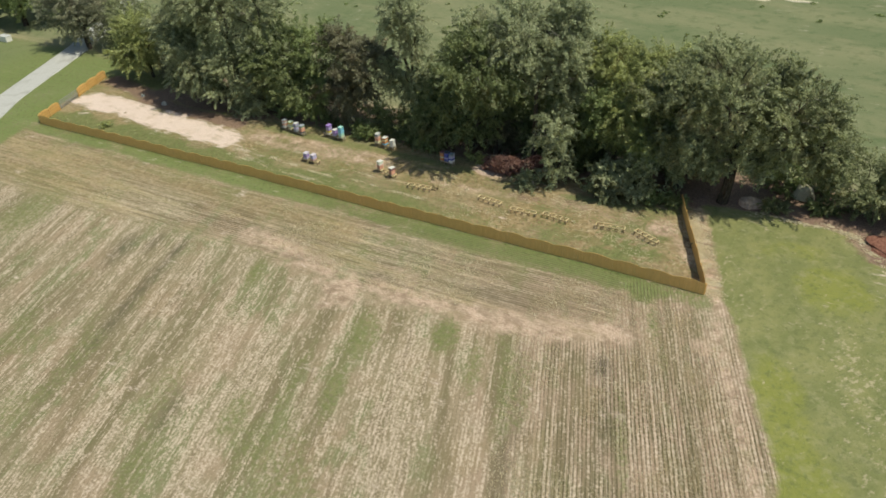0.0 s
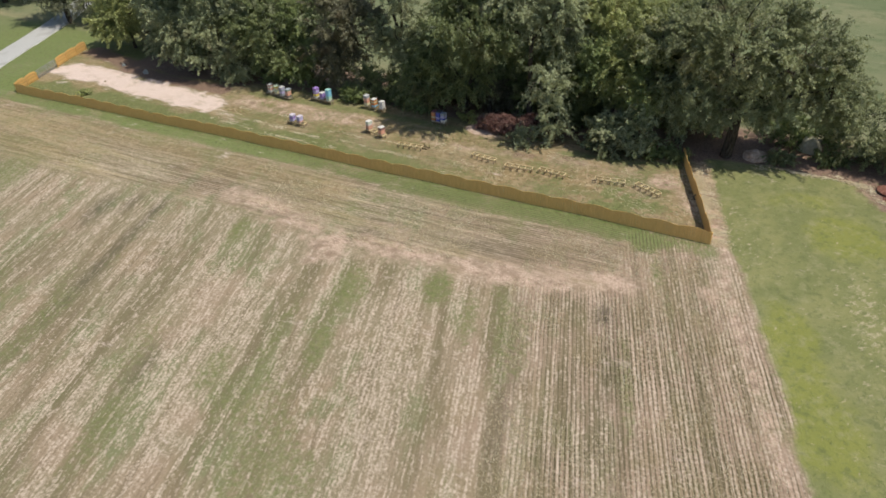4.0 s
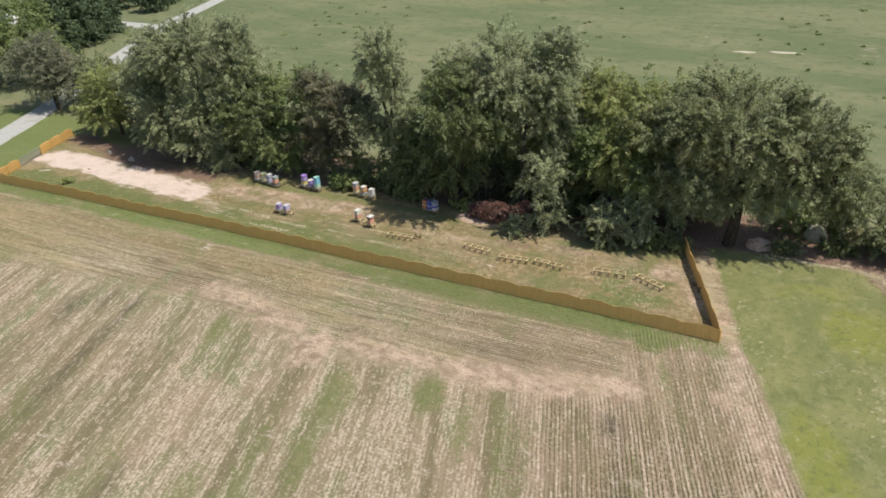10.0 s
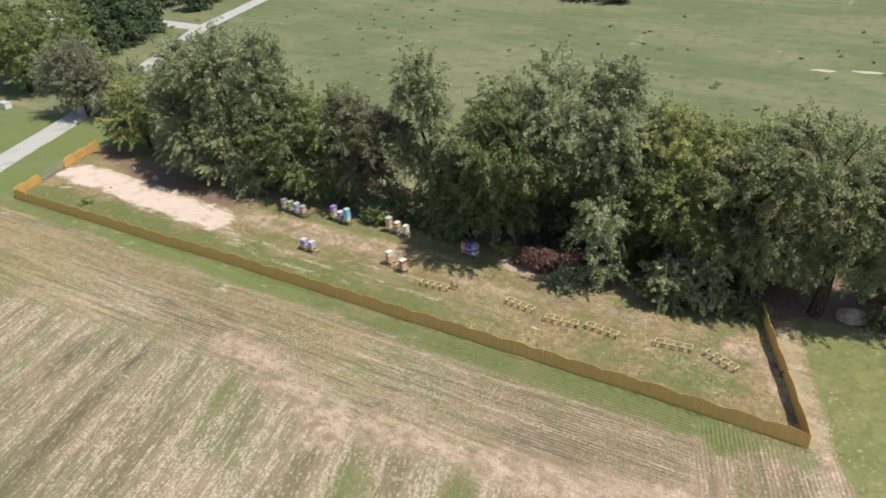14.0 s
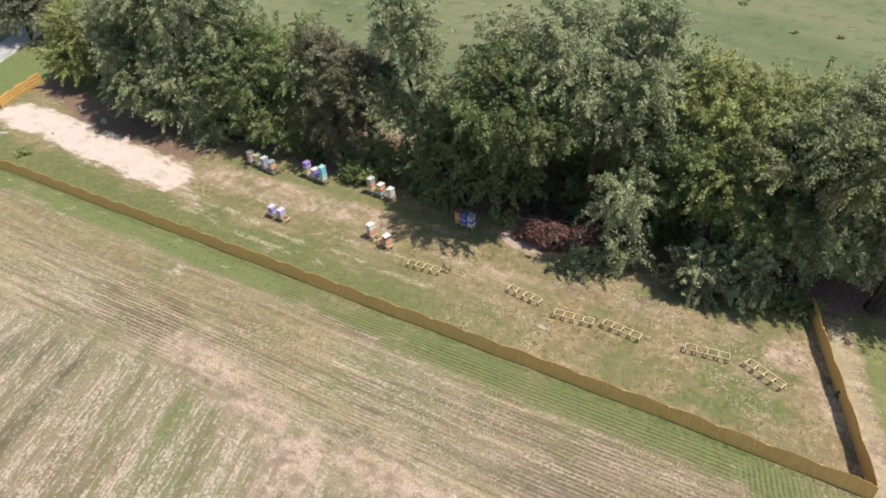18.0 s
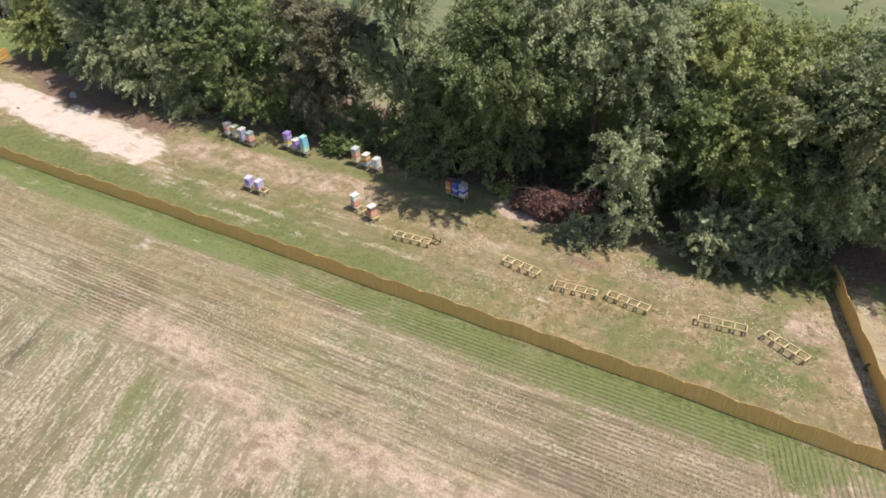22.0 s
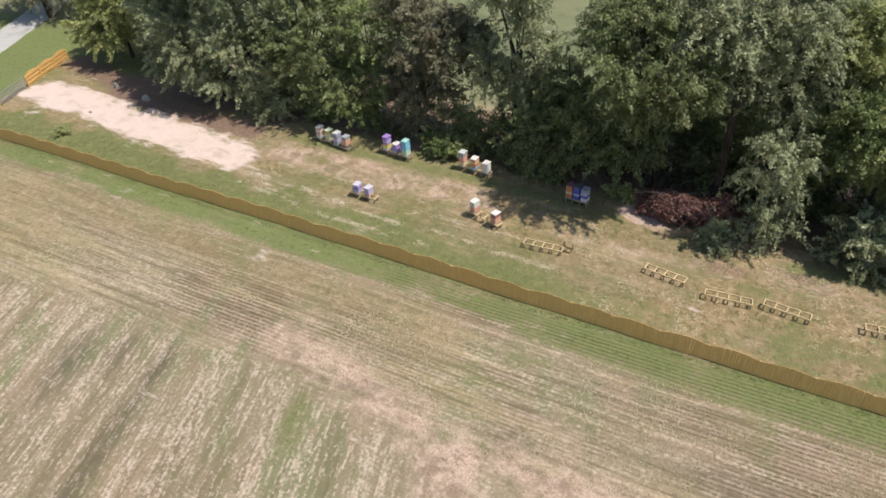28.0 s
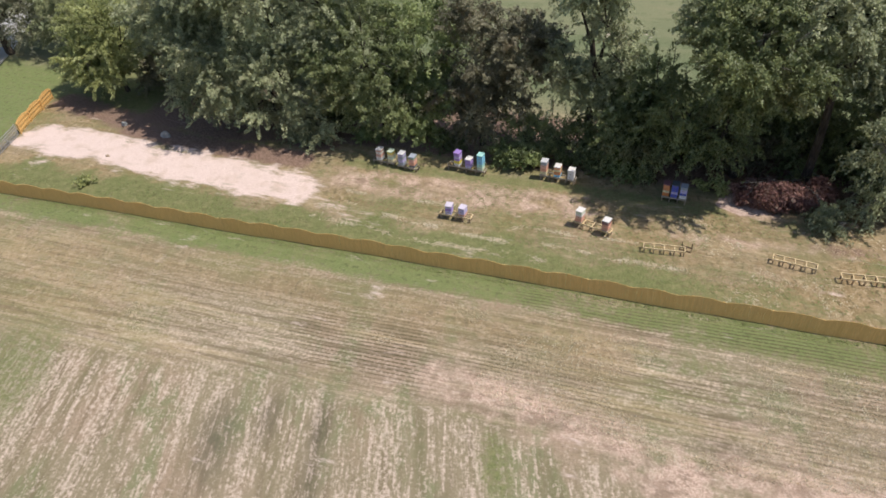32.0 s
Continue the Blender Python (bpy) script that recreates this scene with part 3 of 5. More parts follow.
    litter_shade = np.maximum(litter_shade, along(x, y, [(-70, 10.4), (-62, 9.6), (-54, 9.3)], 1.3, 0.9) * 0.9)
    # strip beyond the gate: deep tree shade put into the ground colour
    litter_shade = np.maximum(litter_shade, along(x, y, [(-79.5, 13.6), (-75, 12.4), (-70, 11.2)], 1.6, 1.0) * 0.8)
    rim = np.interp(x, [1, 4, 7.5, 10, 11.2, 13], [13.6, 13.6, 14.0, 13.1, 11.0, 8.0]) + wob
    litter_shade = np.maximum(litter_shade, soft(y - rim, -0.3, 0.6) * (x > 1.5) * (x < 30) * (1 - soft(y - 19.5, -1, 2)))
    litter_shade = np.maximum(litter_shade, soft(v - 12.5 - wob * 2, -1.5, 1.5) * soft(y - 8.0 - wob * 3, -1.5, 1.5) * (1 - behind) * 0.8)
    litter_shade = np.maximum(litter_shade, np.maximum(blob(x, y, -17.6, 7.5, 2.2, 0.8, 0.1, 0.7), blob(x, y, -13.2, 8.4, 1.6, 0.7, 0.0, 0.7)) * 0.62)
    scorch = np.zeros(len(x))
    for bx, by, rx, ry, k in ((-4.5, -10.6, 0.7, 1.0, 0.85), (-3.3, -13.6, 0.5, 4.0, 0.4), (-41.6, -12.6, 0.45, 1.6, 0.6), (-39.6, -19.5, 0.5, 8.5, 0.5), (-46.2, -14.4, 0.9, 2.2, 0.55), (-44.4, -12.6, 0.5, 1.4, 0.5), (-28.4, -26.3, 0.7, 2.0, 0.35), (-26.2, -11.4, 0.5, 0.5, 0.5), (-30.9, -9.0, 1.6, 0.5, 0.4), (-23.6, -8.4, 1.3, 0.6, 0.45), (-14.0, -6.5, 3.0, 0.8, 0.4), (-8.0, -18.0, 0.6, 7.0, 0.35)):
        scorch = np.maximum(scorch, blob(x, y, bx, by, rx, ry, 0.28 if ry > rx else 0.0, 0.8) * k)
    fresh, sere = np.zeros(len(x)), np.zeros(len(x))
    for bx, by, rx, ry, k in ((8.6, 4.6, 3.0, 3.2, 0.9), (6.4, -9.0, 1.6, 4.5, 1.0), (8.4, -14.4, 2.2, 4.5, 0.9), (5.4, 8.6, 3.6, 1.8, 0.55)):
        fresh = np.maximum(fresh, blob(x, y, bx, by, rx, ry, 0.3, 0.6) * k)
    for bx, by, rx, ry, k in ((10.4, -4.6, 1.6, 5.0, 1.0), (1.6, 3.0, 0.9, 5.0, 0.7), (12.6, -12.0, 2.0, 5.0, 0.7)):
        sere = np.maximum(sere, blob(x, y, bx, by, rx, ry, 0.3, 0.6) * k)
    grav = along(x, y, [(-77.6, 7.2), (-74, 7.7), (-66, 7.0), (-58, 6.2), (-52.5, 5.8)], 1.9, 1.3) + wob * 0.9 + (fbm(x, y, 1.1, 71) - 0.5) * 0.5
    grav = np.maximum(grav, along(x, y, [(-53, 5.4), (-46.5, 3.8)], 0.7, 0.7) * 0.5) * soft(x + 79.0 + y * 0.05, -0.4, 0.6)
    ribbed = 0.05 + 0.6 * (fbm(x, y, 0.13, 61) - 0.5)
    ribbed = np.maximum(ribbed, along(x, y, [(-44, -6.4), (-25, -6.0), (-7, -4.6)], 2.4, 1.4) * (0.6 + wob * 1.8))
    ribbed = np.maximum(ribbed, along(x, y, [(-34, -1.3), (-2, -1.3)], 0.9, 0.5) * (0.8 + wob))
    ribbed = np.maximum(ribbed, soft(v + 12, -3, 3) * crop * (0.8 + wob * 1.6 + wob2) * (1 - 0.6 * soft(y, -10, -4)))
    ribbed = ribbed * (1 - 0.75 * soft(bare, 0.3, 0.8)) * (1 - lime)
    lush = np.maximum(lush, soft(y - 12.8, -0.6, 1.0) * soft(-(x + 68), -2, 2) * (1 - behind) * 0.95)
    lush = lush * (1 - soft(bare, 0.5, 0.9) * (y > 0.5))
    for k, data in (("lush", lush), ("bare", bare * (lime < 0.5)), ("lime", lime), ("gravel", grav), ("crop", crop), ("pasture", past), ("straw", straw), ("litter_shade", litter_shade), ("scorch", scorch), ("ribbed", ribbed), ("swath", swath), ("fresh", fresh), ("sere", sere), ("mown", np.maximum(lawn, strip * 0.7)), ("weedy", 0.08 + 0.92 * soft(-(v + 16), -8, 8))):
        a = me.attributes.new(k, "FLOAT", "POINT")
        a.data.foreach_set("value", np.clip(data, 0, 1.2).astype(np.float32))
    return tagged(new("ground", me), "harvested field, mown grass and meadow in dry summer colours", "ground", kind="structure")


build_ground()


def ribbon(name, pts, widths, material, label, category, lift=0.02, seed=1):
    rng = random.Random(seed)
    bm = bmesh.new()
    pairs = []
    P = [Vector((*p, 0)) for p in pts]
    for i, p in enumerate(P):
        d = (P[min(i + 1, len(P) - 1)] - P[max(i - 1, 0)]).normalized()
        nrm = Vector((-d.y, d.x, 0))
        w = widths[i] / 2
        top = []
        for k in (-1.06, -1, -0.4, 0.4, 1, 1.06):
            q = p + nrm * w * k * (1 + rng.uniform(-0.03, 0.03))
            q.z = lift + 0.08 + (0.03 * (1 - k * k) if abs(k) <= 1 else -0.2)
            top.append(bm.verts.new(q))
        pairs.append(top)
    for a, b in zip(pairs, pairs[1:]):
        for i in range(5):
            bm.faces.new((a[i], b[i], b[i + 1], a[i + 1]))
    bmesh.ops.recalc_face_normals(bm, faces=bm.faces)
    ob = part(name, bm, material)
    return tagged(ob, label, category, kind="structure")


def lerped(pts, step=2.0):
    out = []
    for (ax, ay), (bx, by) in zip(pts, pts[1:]):
        k = max(1, int(math.hypot(bx - ax, by - ay) / step))
        out += [(ax + (bx - ax) * i / k, ay + (by - ay) * i / k) for i in range(k)]
    return out + [pts[-1]]


LANE = lerped([(-66, -46), (-80, -9), (-87.6, 3.3), (-95.4, 20.3), (-107.6, 41.3), (-115, 54.5), (-123, 68), (-134, 98), (-160, 150)])
ribbon("road", LANE, [3.6] * len(LANE), ROAD, "pale grey paved country lane past the fence", "road")
DRIVE = lerped([(-122.5, 68.5), (-129, 69), (-140, 69.5), (-156, 67), (-172, 64.5)])
ribbon("driveway", DRIVE, [5.0] + [4.2] * (len(DRIVE) - 1), ROAD, "pale gravel driveway leaving the lane", "road", 0.035, 2)


# ---- trees ----
def tube(bm, pts, radii, sides=8):
    rings = []
    for i, p in enumerate(pts):
        d = (pts[min(i + 1, len(pts) - 1)] - pts[max(i - 1, 0)]).normalized()
        a = d.orthogonal().normalized()
        b = d.cross(a)
        rings.append([bm.verts.new(p + (a * math.cos(k * 2 * math.pi / sides) + b * math.sin(k * 2 * math.pi / sides)) * radii[i]) for k in range(sides)])
    for r, q in zip(rings, rings[1:]):
        for k in range(sides):
            bm.faces.new((r[k], r[(k + 1) % sides], q[(k + 1) % sides], q[k]))
    bm.faces.new(rings[0][::-1])
    bm.faces.new(rings[-1])
    return bm


def bent(a, b, rng, sag=0.12, n=6):
    a, b = Vector(a), Vector(b)
    ln = (b - a).length
    off = Vector((rng.uniform(-1, 1), rng.uniform(-1, 1), rng.uniform(-0.3, 0.6))) * ln * sag
    return [a.lerp(b, i / n) + off * math.sin(math.pi * i / n) for i in range(n + 1)]


def leaves(centres, spread, count, size, rng, droop=0.0, flat=0.75, axes=None):
    """Pointed leaves round each centre, strewn along its twig where axes are given; returns arrays of vertices and faces."""
    c = np.repeat(centres, count, 0)
    s = np.repeat(spread, count, 0)[:, None]
    n = len(c)
    off = rng.normal(size=(n, 3))
    off /= np.linalg.norm(off, axis=1)[:, None]
    off *= (rng.random((n, 1)) ** 0.45) * s
    off[:, 2] *= flat
    if axes is not None:
        a = np.repeat(axes, count, 0)
        k = rng.random((n, 1)) * 2.0 - 0.7
        off = off * (0.56 - 0.2 * k) + a * k * s * 1.5
        off[:, 2] -= (droop * 0.6 + 0.08) * np.maximum(k[:, 0], 0) ** 2 * s[:, 0]
    off[:, 2] -= droop * (off[:, 0] ** 2 + off[:, 1] ** 2) / np.maximum(s[:, 0], 0.1) * 0.6
    c = c + off
    d = off / np.maximum(np.linalg.norm(off, axis=1)[:, None], 1e-6) * 0.6 + rng.normal(size=(n, 3)) * 0.6
    d[:, 2] -= 0.25 + droop
    d /= np.linalg.norm(d, axis=1)[:, None]
    up = rng.normal(size=(n, 3)) * 0.55 + np.array((0.35, -0.2, 0.8))
    w = np.cross(d, up)
    w /= np.maximum(np.linalg.norm(w, axis=1)[:, None], 1e-6)
    ln = size * (0.6 + 0.9 * rng.random((n, 1)))
    wd = ln * (0.20 + 0.16 * rng.random((n, 1)))
    a, b = c - d * ln * 0.5, c + d * ln * 0.5
    verts = np.stack([a + w * wd, b, a - w * wd], 1).reshape(-1, 3)
    return verts, np.arange(3 * n).reshape(-1, 3)


def lobe_centres(lobes, rng, gap, subs=14):
    """Clump centres, sizes and twig directions in the outer shell of each lobe and of the smaller lobes that bulge from it, with dents and missing places."""
    cs, ss, ax = [], [], []
    for x, y, z, rx, ry, rz in lobes:
        R = np.array((rx, ry, rz))
        mid = np.array((x, y, z))
        shells = [(mid, R * 0.76)]
        for _ in range(subs):
            d = rng.normal(size=3)
            d[2] += 0.25
            d /= np.linalg.norm(d)
            k = rng.uniform(0.16, 0.46)
            shells.append((mid + d * R * (1.12 - k), np.full(3, R.mean() * k) * (1.1, 1.1, 0.85)))
        for i, (m, q) in enumerate(shells):
            area = 4 * math.pi * (q.prod() ** (2 / 3))
            n = max(4, int(area / (gap * gap) * 1.3))
            d = rng.normal(size=(n, 3))
            d /= np.linalg.norm(d, axis=1)[:, None]
            p = d * (1 - 0.35 * rng.random(n) ** 2)[:, None] * q * (0.9 + 0.25 * rng.random((n, 1))) + m
            deep = np.linalg.norm((p - mid) / R, axis=1)
            keep = (fbm(p[:, 0] + p[:, 2], p[:, 1] - p[:, 2] * 0.7, 0.7, 11, 2) > 0.26) & (p[:, 2] > 0.2) & ((deep > 0.62) | (i == 0)) & (hole(p) | (i == 0)) & ~hollow(p)
            a = d * 0.6 + (p - mid) / R * 0.6 + rng.normal(size=(n, 3)) * 0.45 + np.array((0, 0, 0.15))
            a /= np.linalg.norm(a, axis=1)[:, None]
            cs.append(p[keep])
            ss.append(gap * (0.4 + 0.5 * rng.random(keep.sum())))
            ax.append(a[keep])
    return np.concatenate(cs), np.concatenate(ss), np.concatenate(ax)


def hollow(p):
    """True in the leafless, shaded rooms under the boughs."""
    inside = np.zeros(len(p), bool)
    for c, r in (((-20.2, 12.6, 4.7), (2.8, 2.8, 2.9)), ((-18.9, 11.0, 6.3), (1.5, 1.6, 1.7)), ((-13.7, 12.2, 2.2), (1.0, 2.2, 2.4)), ((-13.2, 13.0, 4.4), (1.2, 1.5, 1.6)), ((-69.3, 13.6, 3.0), (2.8, 2.4, 2.8))):
        inside |= (((p - np.array(c)) / np.array(r)) ** 2).sum(1) < 1
    return inside


def hole(p):
    """True where the crown has no wide gap."""
    return fbm(p[:, 0] + p[:, 2] * 0.8, p[:, 1] * 1.3 - p[:, 2] * 0.9, 0.33, 19, 2) > 0.415


def tree(name, label, category, base, lobes, leaf, seed, size=0.165, gap=0.92, count=108, trunk=0.22, droop=0.12, group="", bare=0):
    rng, prng = np.random.default_rng(seed), random.Random(seed)
    root = new(name)
    root.location = (*base, 0)
    at = Vector((*base, 0))
    top = max(lobes, key=lambda l: l[2] + l[5])
    low = min(l[2] - l[5] for l in lobes)
    fork = at + Vector((prng.uniform(-0.3, 0.3), prng.uniform(-0.3, 0.3), max(0.5, low + (top[2] - low) * 0.3)))
    spine = bent((0, 0, -0.25), fork - at, prng, 0.06)
    part("trunk", tube(bmesh.new(), spine, [trunk * (1.25 - 0.5 * i / 6) for i in range(7)]), BARK, root)
    for x, y, z, rx, ry, rz in lobes:
        tip = Vector((x, y, z)) - at
        part("limb", tube(bmesh.new(), bent(fork - at, tip, prng, 0.14), [trunk * 0.62 * (1 - 0.8 * i / 6) for i in range(7)], 6), BARK, root)
        for _ in range(5):
            a, e = prng.uniform(0, 2 * math.pi), prng.uniform(-0.3, 1.1)
            end = tip + Vector((math.cos(a) * math.cos(e) * rx, math.sin(a) * math.cos(e) * ry, math.sin(e) * rz)) * 0.9
            part("branch", tube(bmesh.new(), bent(tip - Vector((0, 0, rz * 0.3)), end, prng, 0.15, 4), [trunk * 0.24 * (1 - 0.2 * i) + 0.008 for i in range(5)], 5), BARK, root)
    for k in range(bare):
        x, y, z, rx, ry, rz = lobes[k % len(lobes)]
        tip = Vector((x, y, z)) - at
        a, e = prng.uniform(-2.6, -0.3), prng.uniform(-0.1, 0.9)
        d = Vector((math.cos(a) * math.cos(e) * rx, math.sin(a) * math.cos(e) * ry, math.sin(e) * rz))
        pts = bent(tip + d * 0.5, tip + d * prng.uniform(1.02, 1.2), prng, 0.12, 4)
        bm = tube(bmesh.new(), pts, [0.035, 0.03, 0.022, 0.015, 0.008], 5)
        for j in (1, 2, 3):
            q = pts[j] + Vector((prng.uniform(-0.7, 0.7), prng.uniform(-0.6, 0.2), prng.uniform(-0.5, 0.5)))
            tube(bm, bent(pts[j], q, prng, 0.1, 3), [0.018, 0.015, 0.011, 0.006], 4)
        part("bare_branch", bm, DEAD_BARK, root, "leafless grey branch")
    cs, ss, ax = lobe_centres(lobes, rng, gap)
    v, f = leaves(cs, ss, count, size, rng, droop, 0.75, ax)
    v[:, 2] = np.maximum(v[:, 2], 0.02)
    me = quick_mesh("crown", v - np.array((*base, 0)), f, LEAF[leaf])
    crown = new("crown", me)
    crown.parent = root
    return tagged(root, label, category, group)


TREE_ROW = "trees of the hedgerow"
tree("oak_tree", "tall dark green broadleaf tree at the end of the tree row", "tree", (-57.5, 14.17), [(-57.31, 13.69, 12.1, 4.0, 3.78, 4.5), (-61.8, 14.4, 11.3, 3.5, 3.21, 3.7), (-65.0, 15.02, 9.4, 2.7, 2.65, 3.2), (-53.0, 14.64, 11.0, 3.2, 3.0, 4.5)], "grey", 1, trunk=0.34, bare=8, group=TREE_ROW)
tree("oak_tree", "dark green broadleaf tree above the gravel", "tree", (-66.01, 14.41), [(-69.0, 16.0, 6.4, 2.6, 2.4, 3.2), (-66.0, 15.0, 8.2, 3.2, 2.6, 3.4), (-62.6, 12.3, 5.4, 3.0, 2.7, 3.6)], "grey", 2, trunk=0.26, group=TREE_ROW)
tree("small_tree", "yellow-green rounded tree by the side fence", "tree", (-75.2, 16.4), [(-77.2, 16.0, 4.2, 2.9, 2.6, 3.4), (-73.8, 16.0, 5.6, 3.0, 2.6, 3.4), (-75.6, 14.4, 3.8, 2.6, 1.9, 2.8)], "lime", 3, trunk=0.18, bare=4, group=TREE_ROW)
tree("leafy_tree", "grey-green bushy tree hanging over the gravel", "tree", (-60.5, 13.6), [(-61.8, 12.8, 4.4, 3.8, 3.0, 3.8), (-57.2, 12.8, 4.1, 3.4, 2.8, 3.8), (-53.8, 12.5, 2.6, 2.6, 2.1, 2.6)], "grey", 4, trunk=0.18, bare=8, group=TREE_ROW)
tree("broadleaf_tree", "green broadleaf tree behind the hives", "tree", (-49.5, 14.89), [(-50.48, 14.3, 6.63, 3.73, 3.33, 4.71), (-47.4, 13.5, 4.3, 2.5, 2.1, 3.7)], "oak", 5, trunk=0.22, bare=4, group=TREE_ROW)
tree("broadleaf_tree", "brighter green leafy tree behind the hives", "tree", (-45.53, 14.8), [(-45.72, 14.99, 6.71, 2.76, 2.76, 4.73), (-45.9, 13.3, 3.0, 1.8, 1.5, 2.6)], "green", 6, trunk=0.2, group=TREE_ROW)
tree("withered_tree", "browning half-dry tree in the row", "tree", (-41.3, 14.58), [(-41.7, 14.6, 6.6, 3.0, 2.4, 4.7), (-41.6, 13.6, 3.4, 2.3, 1.5, 2.8), (-38.5, 14.4, 6.4, 2.3, 1.9, 4.0)], "brown", 7, trunk=0.2, group=TREE_ROW)
tree("slender_tree", "tall slender grey-green tree", "tree", (-33.31, 14.77), [(-33.6, 14.8, 13.3, 2.3, 2.1, 2.7), (-32.9, 14.6, 10.4, 1.6, 1.6, 2.4), (-35.2, 14.7, 12.0, 1.3, 1.3, 1.7), (-33.2, 14.3, 6.6, 1.4, 1.3, 1.6), (-31.5, 14.4, 7.8, 1.3, 1.3, 1.7), (-35.3, 14.3, 6.6, 1.2, 1.2, 2.2), (-32.6, 14.6, 4.6, 1.4, 1.2, 1.6)], "grey", 8, trunk=0.3, bare=6, group=TREE_ROW)
tree("leafy_bush", "dark green undergrowth behind the hive stand", "bush", (-33.5, 14.2), [(-34.6, 14.2, 1.4, 2.4, 1.4, 1.6), (-31.2, 14.2, 3.0, 2.0, 1.8, 3.2), (-38.0, 14.0, 1.4, 2.0, 1.3, 1.6)], "oak", 9, trunk=0.1, group=TREE_ROW)
tree("spreading_tree", "large spreading grey-green tree with a drooping crown", "tree", (-19.34, 13.99), [(-20.8, 14.6, 12.3, 4.2, 3.6, 4.1), (-17.2, 15.6, 12.0, 2.7, 2.9, 4.0), (-17.4, 14.6, 9.2, 2.6, 2.2, 2.9), (-25.9, 14.6, 11.2, 2.7, 2.4, 3.4)], "grey", 10, trunk=0.25, droop=0.2, bare=14, group=TREE_ROW)
# split from the spreading tree so darker leaves can stand in for shade
tree("broadleaf_tree", "front boughs of the spreading tree over the shaded hives, darkened for shade", "tree", (-23.6, 14.2), [(-23.94, 11.36, 9.49, 3.6, 3.3, 4.05), (-22.0, 12.5, 9.0, 2.7, 2.1, 2.6)], "oak", 24, trunk=0.24, droop=0.2, bare=8, group=TREE_ROW)
tree("broadleaf_tree", "low hanging dark tree over the blue hives", "tree", (-26.5, 14.6), [(-27.0, 13.0, 4.6, 3.2, 2.7, 3.4), (-29.6, 13.2, 3.4, 2.2, 2.2, 3.2), (-25.0, 12.6, 4.4, 2.2, 2.1, 2.6), (-29.2, 13.8, 6.8, 2.0, 1.8, 2.6)], "oak", 11, trunk=0.2, droop=0.2, group=TREE_ROW)
tree("broadleaf_tree", "yellow-green broadleaf tree on the pasture side", "tree", (-10.87, 17.16), [(-13.9, 17.4, 10.6, 1.7, 1.6, 2.3), (-12.3, 17.16, 8.19, 3.63, 3.25, 3.82), (-8.1, 17.35, 8.58, 3.63, 3.25, 3.63), (-10.39, 14.49, 6.48, 3.63, 2.67, 4.58)], "lime", 12, trunk=0.24, group=TREE_ROW)
tree("broadleaf_tree", "leafy green tree filling the row", "tree", (-11.22, 13.35), [(-12.2, 13.5, 7.0, 2.6, 2.0, 2.1), (-8.77, 13.25, 6.07, 2.74, 2.16, 2.84)], "green", 22, trunk=0.18, group=TREE_ROW)
tree("drooping_tree", "small drooping grey-green tree at the row's edge", "tree", (-16.0, 11.2), [(-16.1, 10.9, 5.5, 2.3, 1.8, 2.3), (-15.8, 10.5, 2.1, 1.7, 1.3, 2.0), (-18.0, 9.7, 0.6, 1.3, 0.9, 0.7)], "grey", 13, trunk=0.12, droop=0.35, bare=9, group=TREE_ROW)
tree("leafy_bush", "round green bush at the edge of the grass", "bush", (-11.4, 11), [(-11.3, 10.6, 1.7, 1.6, 1.3, 1.8), (-8.4, 11.4, 1.9, 1.8, 1.3, 2.0)], "grey", 14, size=0.18, gap=0.7, trunk=0.08, group=TREE_ROW)
tree("oak_tree", "broad olive-green tree over the corner of the fence", "tree", (-1.29, 13.99), [(-1.96, 13.99, 10.02, 4.75, 3.99, 4.56), (2.41, 14.18, 8.88, 3.8, 3.61, 3.99), (-6.14, 13.42, 7.93, 3.42, 3.04, 3.99), (5.45, 14.95, 6.79, 2.47, 2.66, 3.04)], "olive", 15, trunk=0.4, bare=10, group=TREE_ROW)
tree("broadleaf_tree", "dark grey-green tree at the fence's far end", "tree", (-5.5, 14.8), [(-6.4, 13.4, 4.6, 3.0, 2.4, 2.7), (-2.8, 14.0, 5.2, 2.8, 2.2, 2.6), (1.2, 15.0, 5.4, 2.6, 2.0, 2.2), (-0.6, 13.6, 4.8, 2.4, 1.5, 1.7)], "grey", 16, trunk=0.2, bare=8, group=TREE_ROW)
# the outermost lobe stands out of view, added to cast shade
tree("leafy_bush", "green bushes past the end of the tree row, the outermost unseen and added for shade", "bush", (11, 17), [(9.3, 17.2, 3.0, 2.7, 2.2, 2.9), (13.4, 16.8, 4.0, 3.0, 2.6, 4.0), (18, 16.5, 5.0, 3.4, 3.0, 5.0)], "olive", 17, trunk=0.12, group=TREE_ROW)
# added to back see-through gaps; the dark leaves stand in for deep shade
for i, (x, y, r, kind) in enumerate([(-70.0, 17.4, 2.4, "brown"), (-54.5, 16.4, 2.6, "oak"), (-29.4, 16.8, 1.8, "green"), (-23.5, 15.6, 1.9, "brown"), (-17.5, 16.2, 2.8, "oak"), (-14.2, 15.6, 2.6, "oak"), (4.2, 18.6, 1.9, "green"), (-26.0, 18.2, 2.4, "oak"), (-21.8, 18.6, 2.7, "oak"), (-5.5, 18.0, 2.7, "oak")]):
    tree("undergrowth_bush", "dark leafy bush added to close gaps under the taller trees", "bush", (x, y), [(x - r * 0.5, y, r * 0.7, r, r * 0.8, r * 0.85), (x + r * 0.8, y + 0.4, r * 0.6, r * 0.9, r * 0.7, r * 0.7)] + ([(x, y, r * 2.0, r * 0.8, r * 0.75, r)] if r > 2.5 else []), kind, 90 + i, trunk=0.08, group=TREE_ROW)
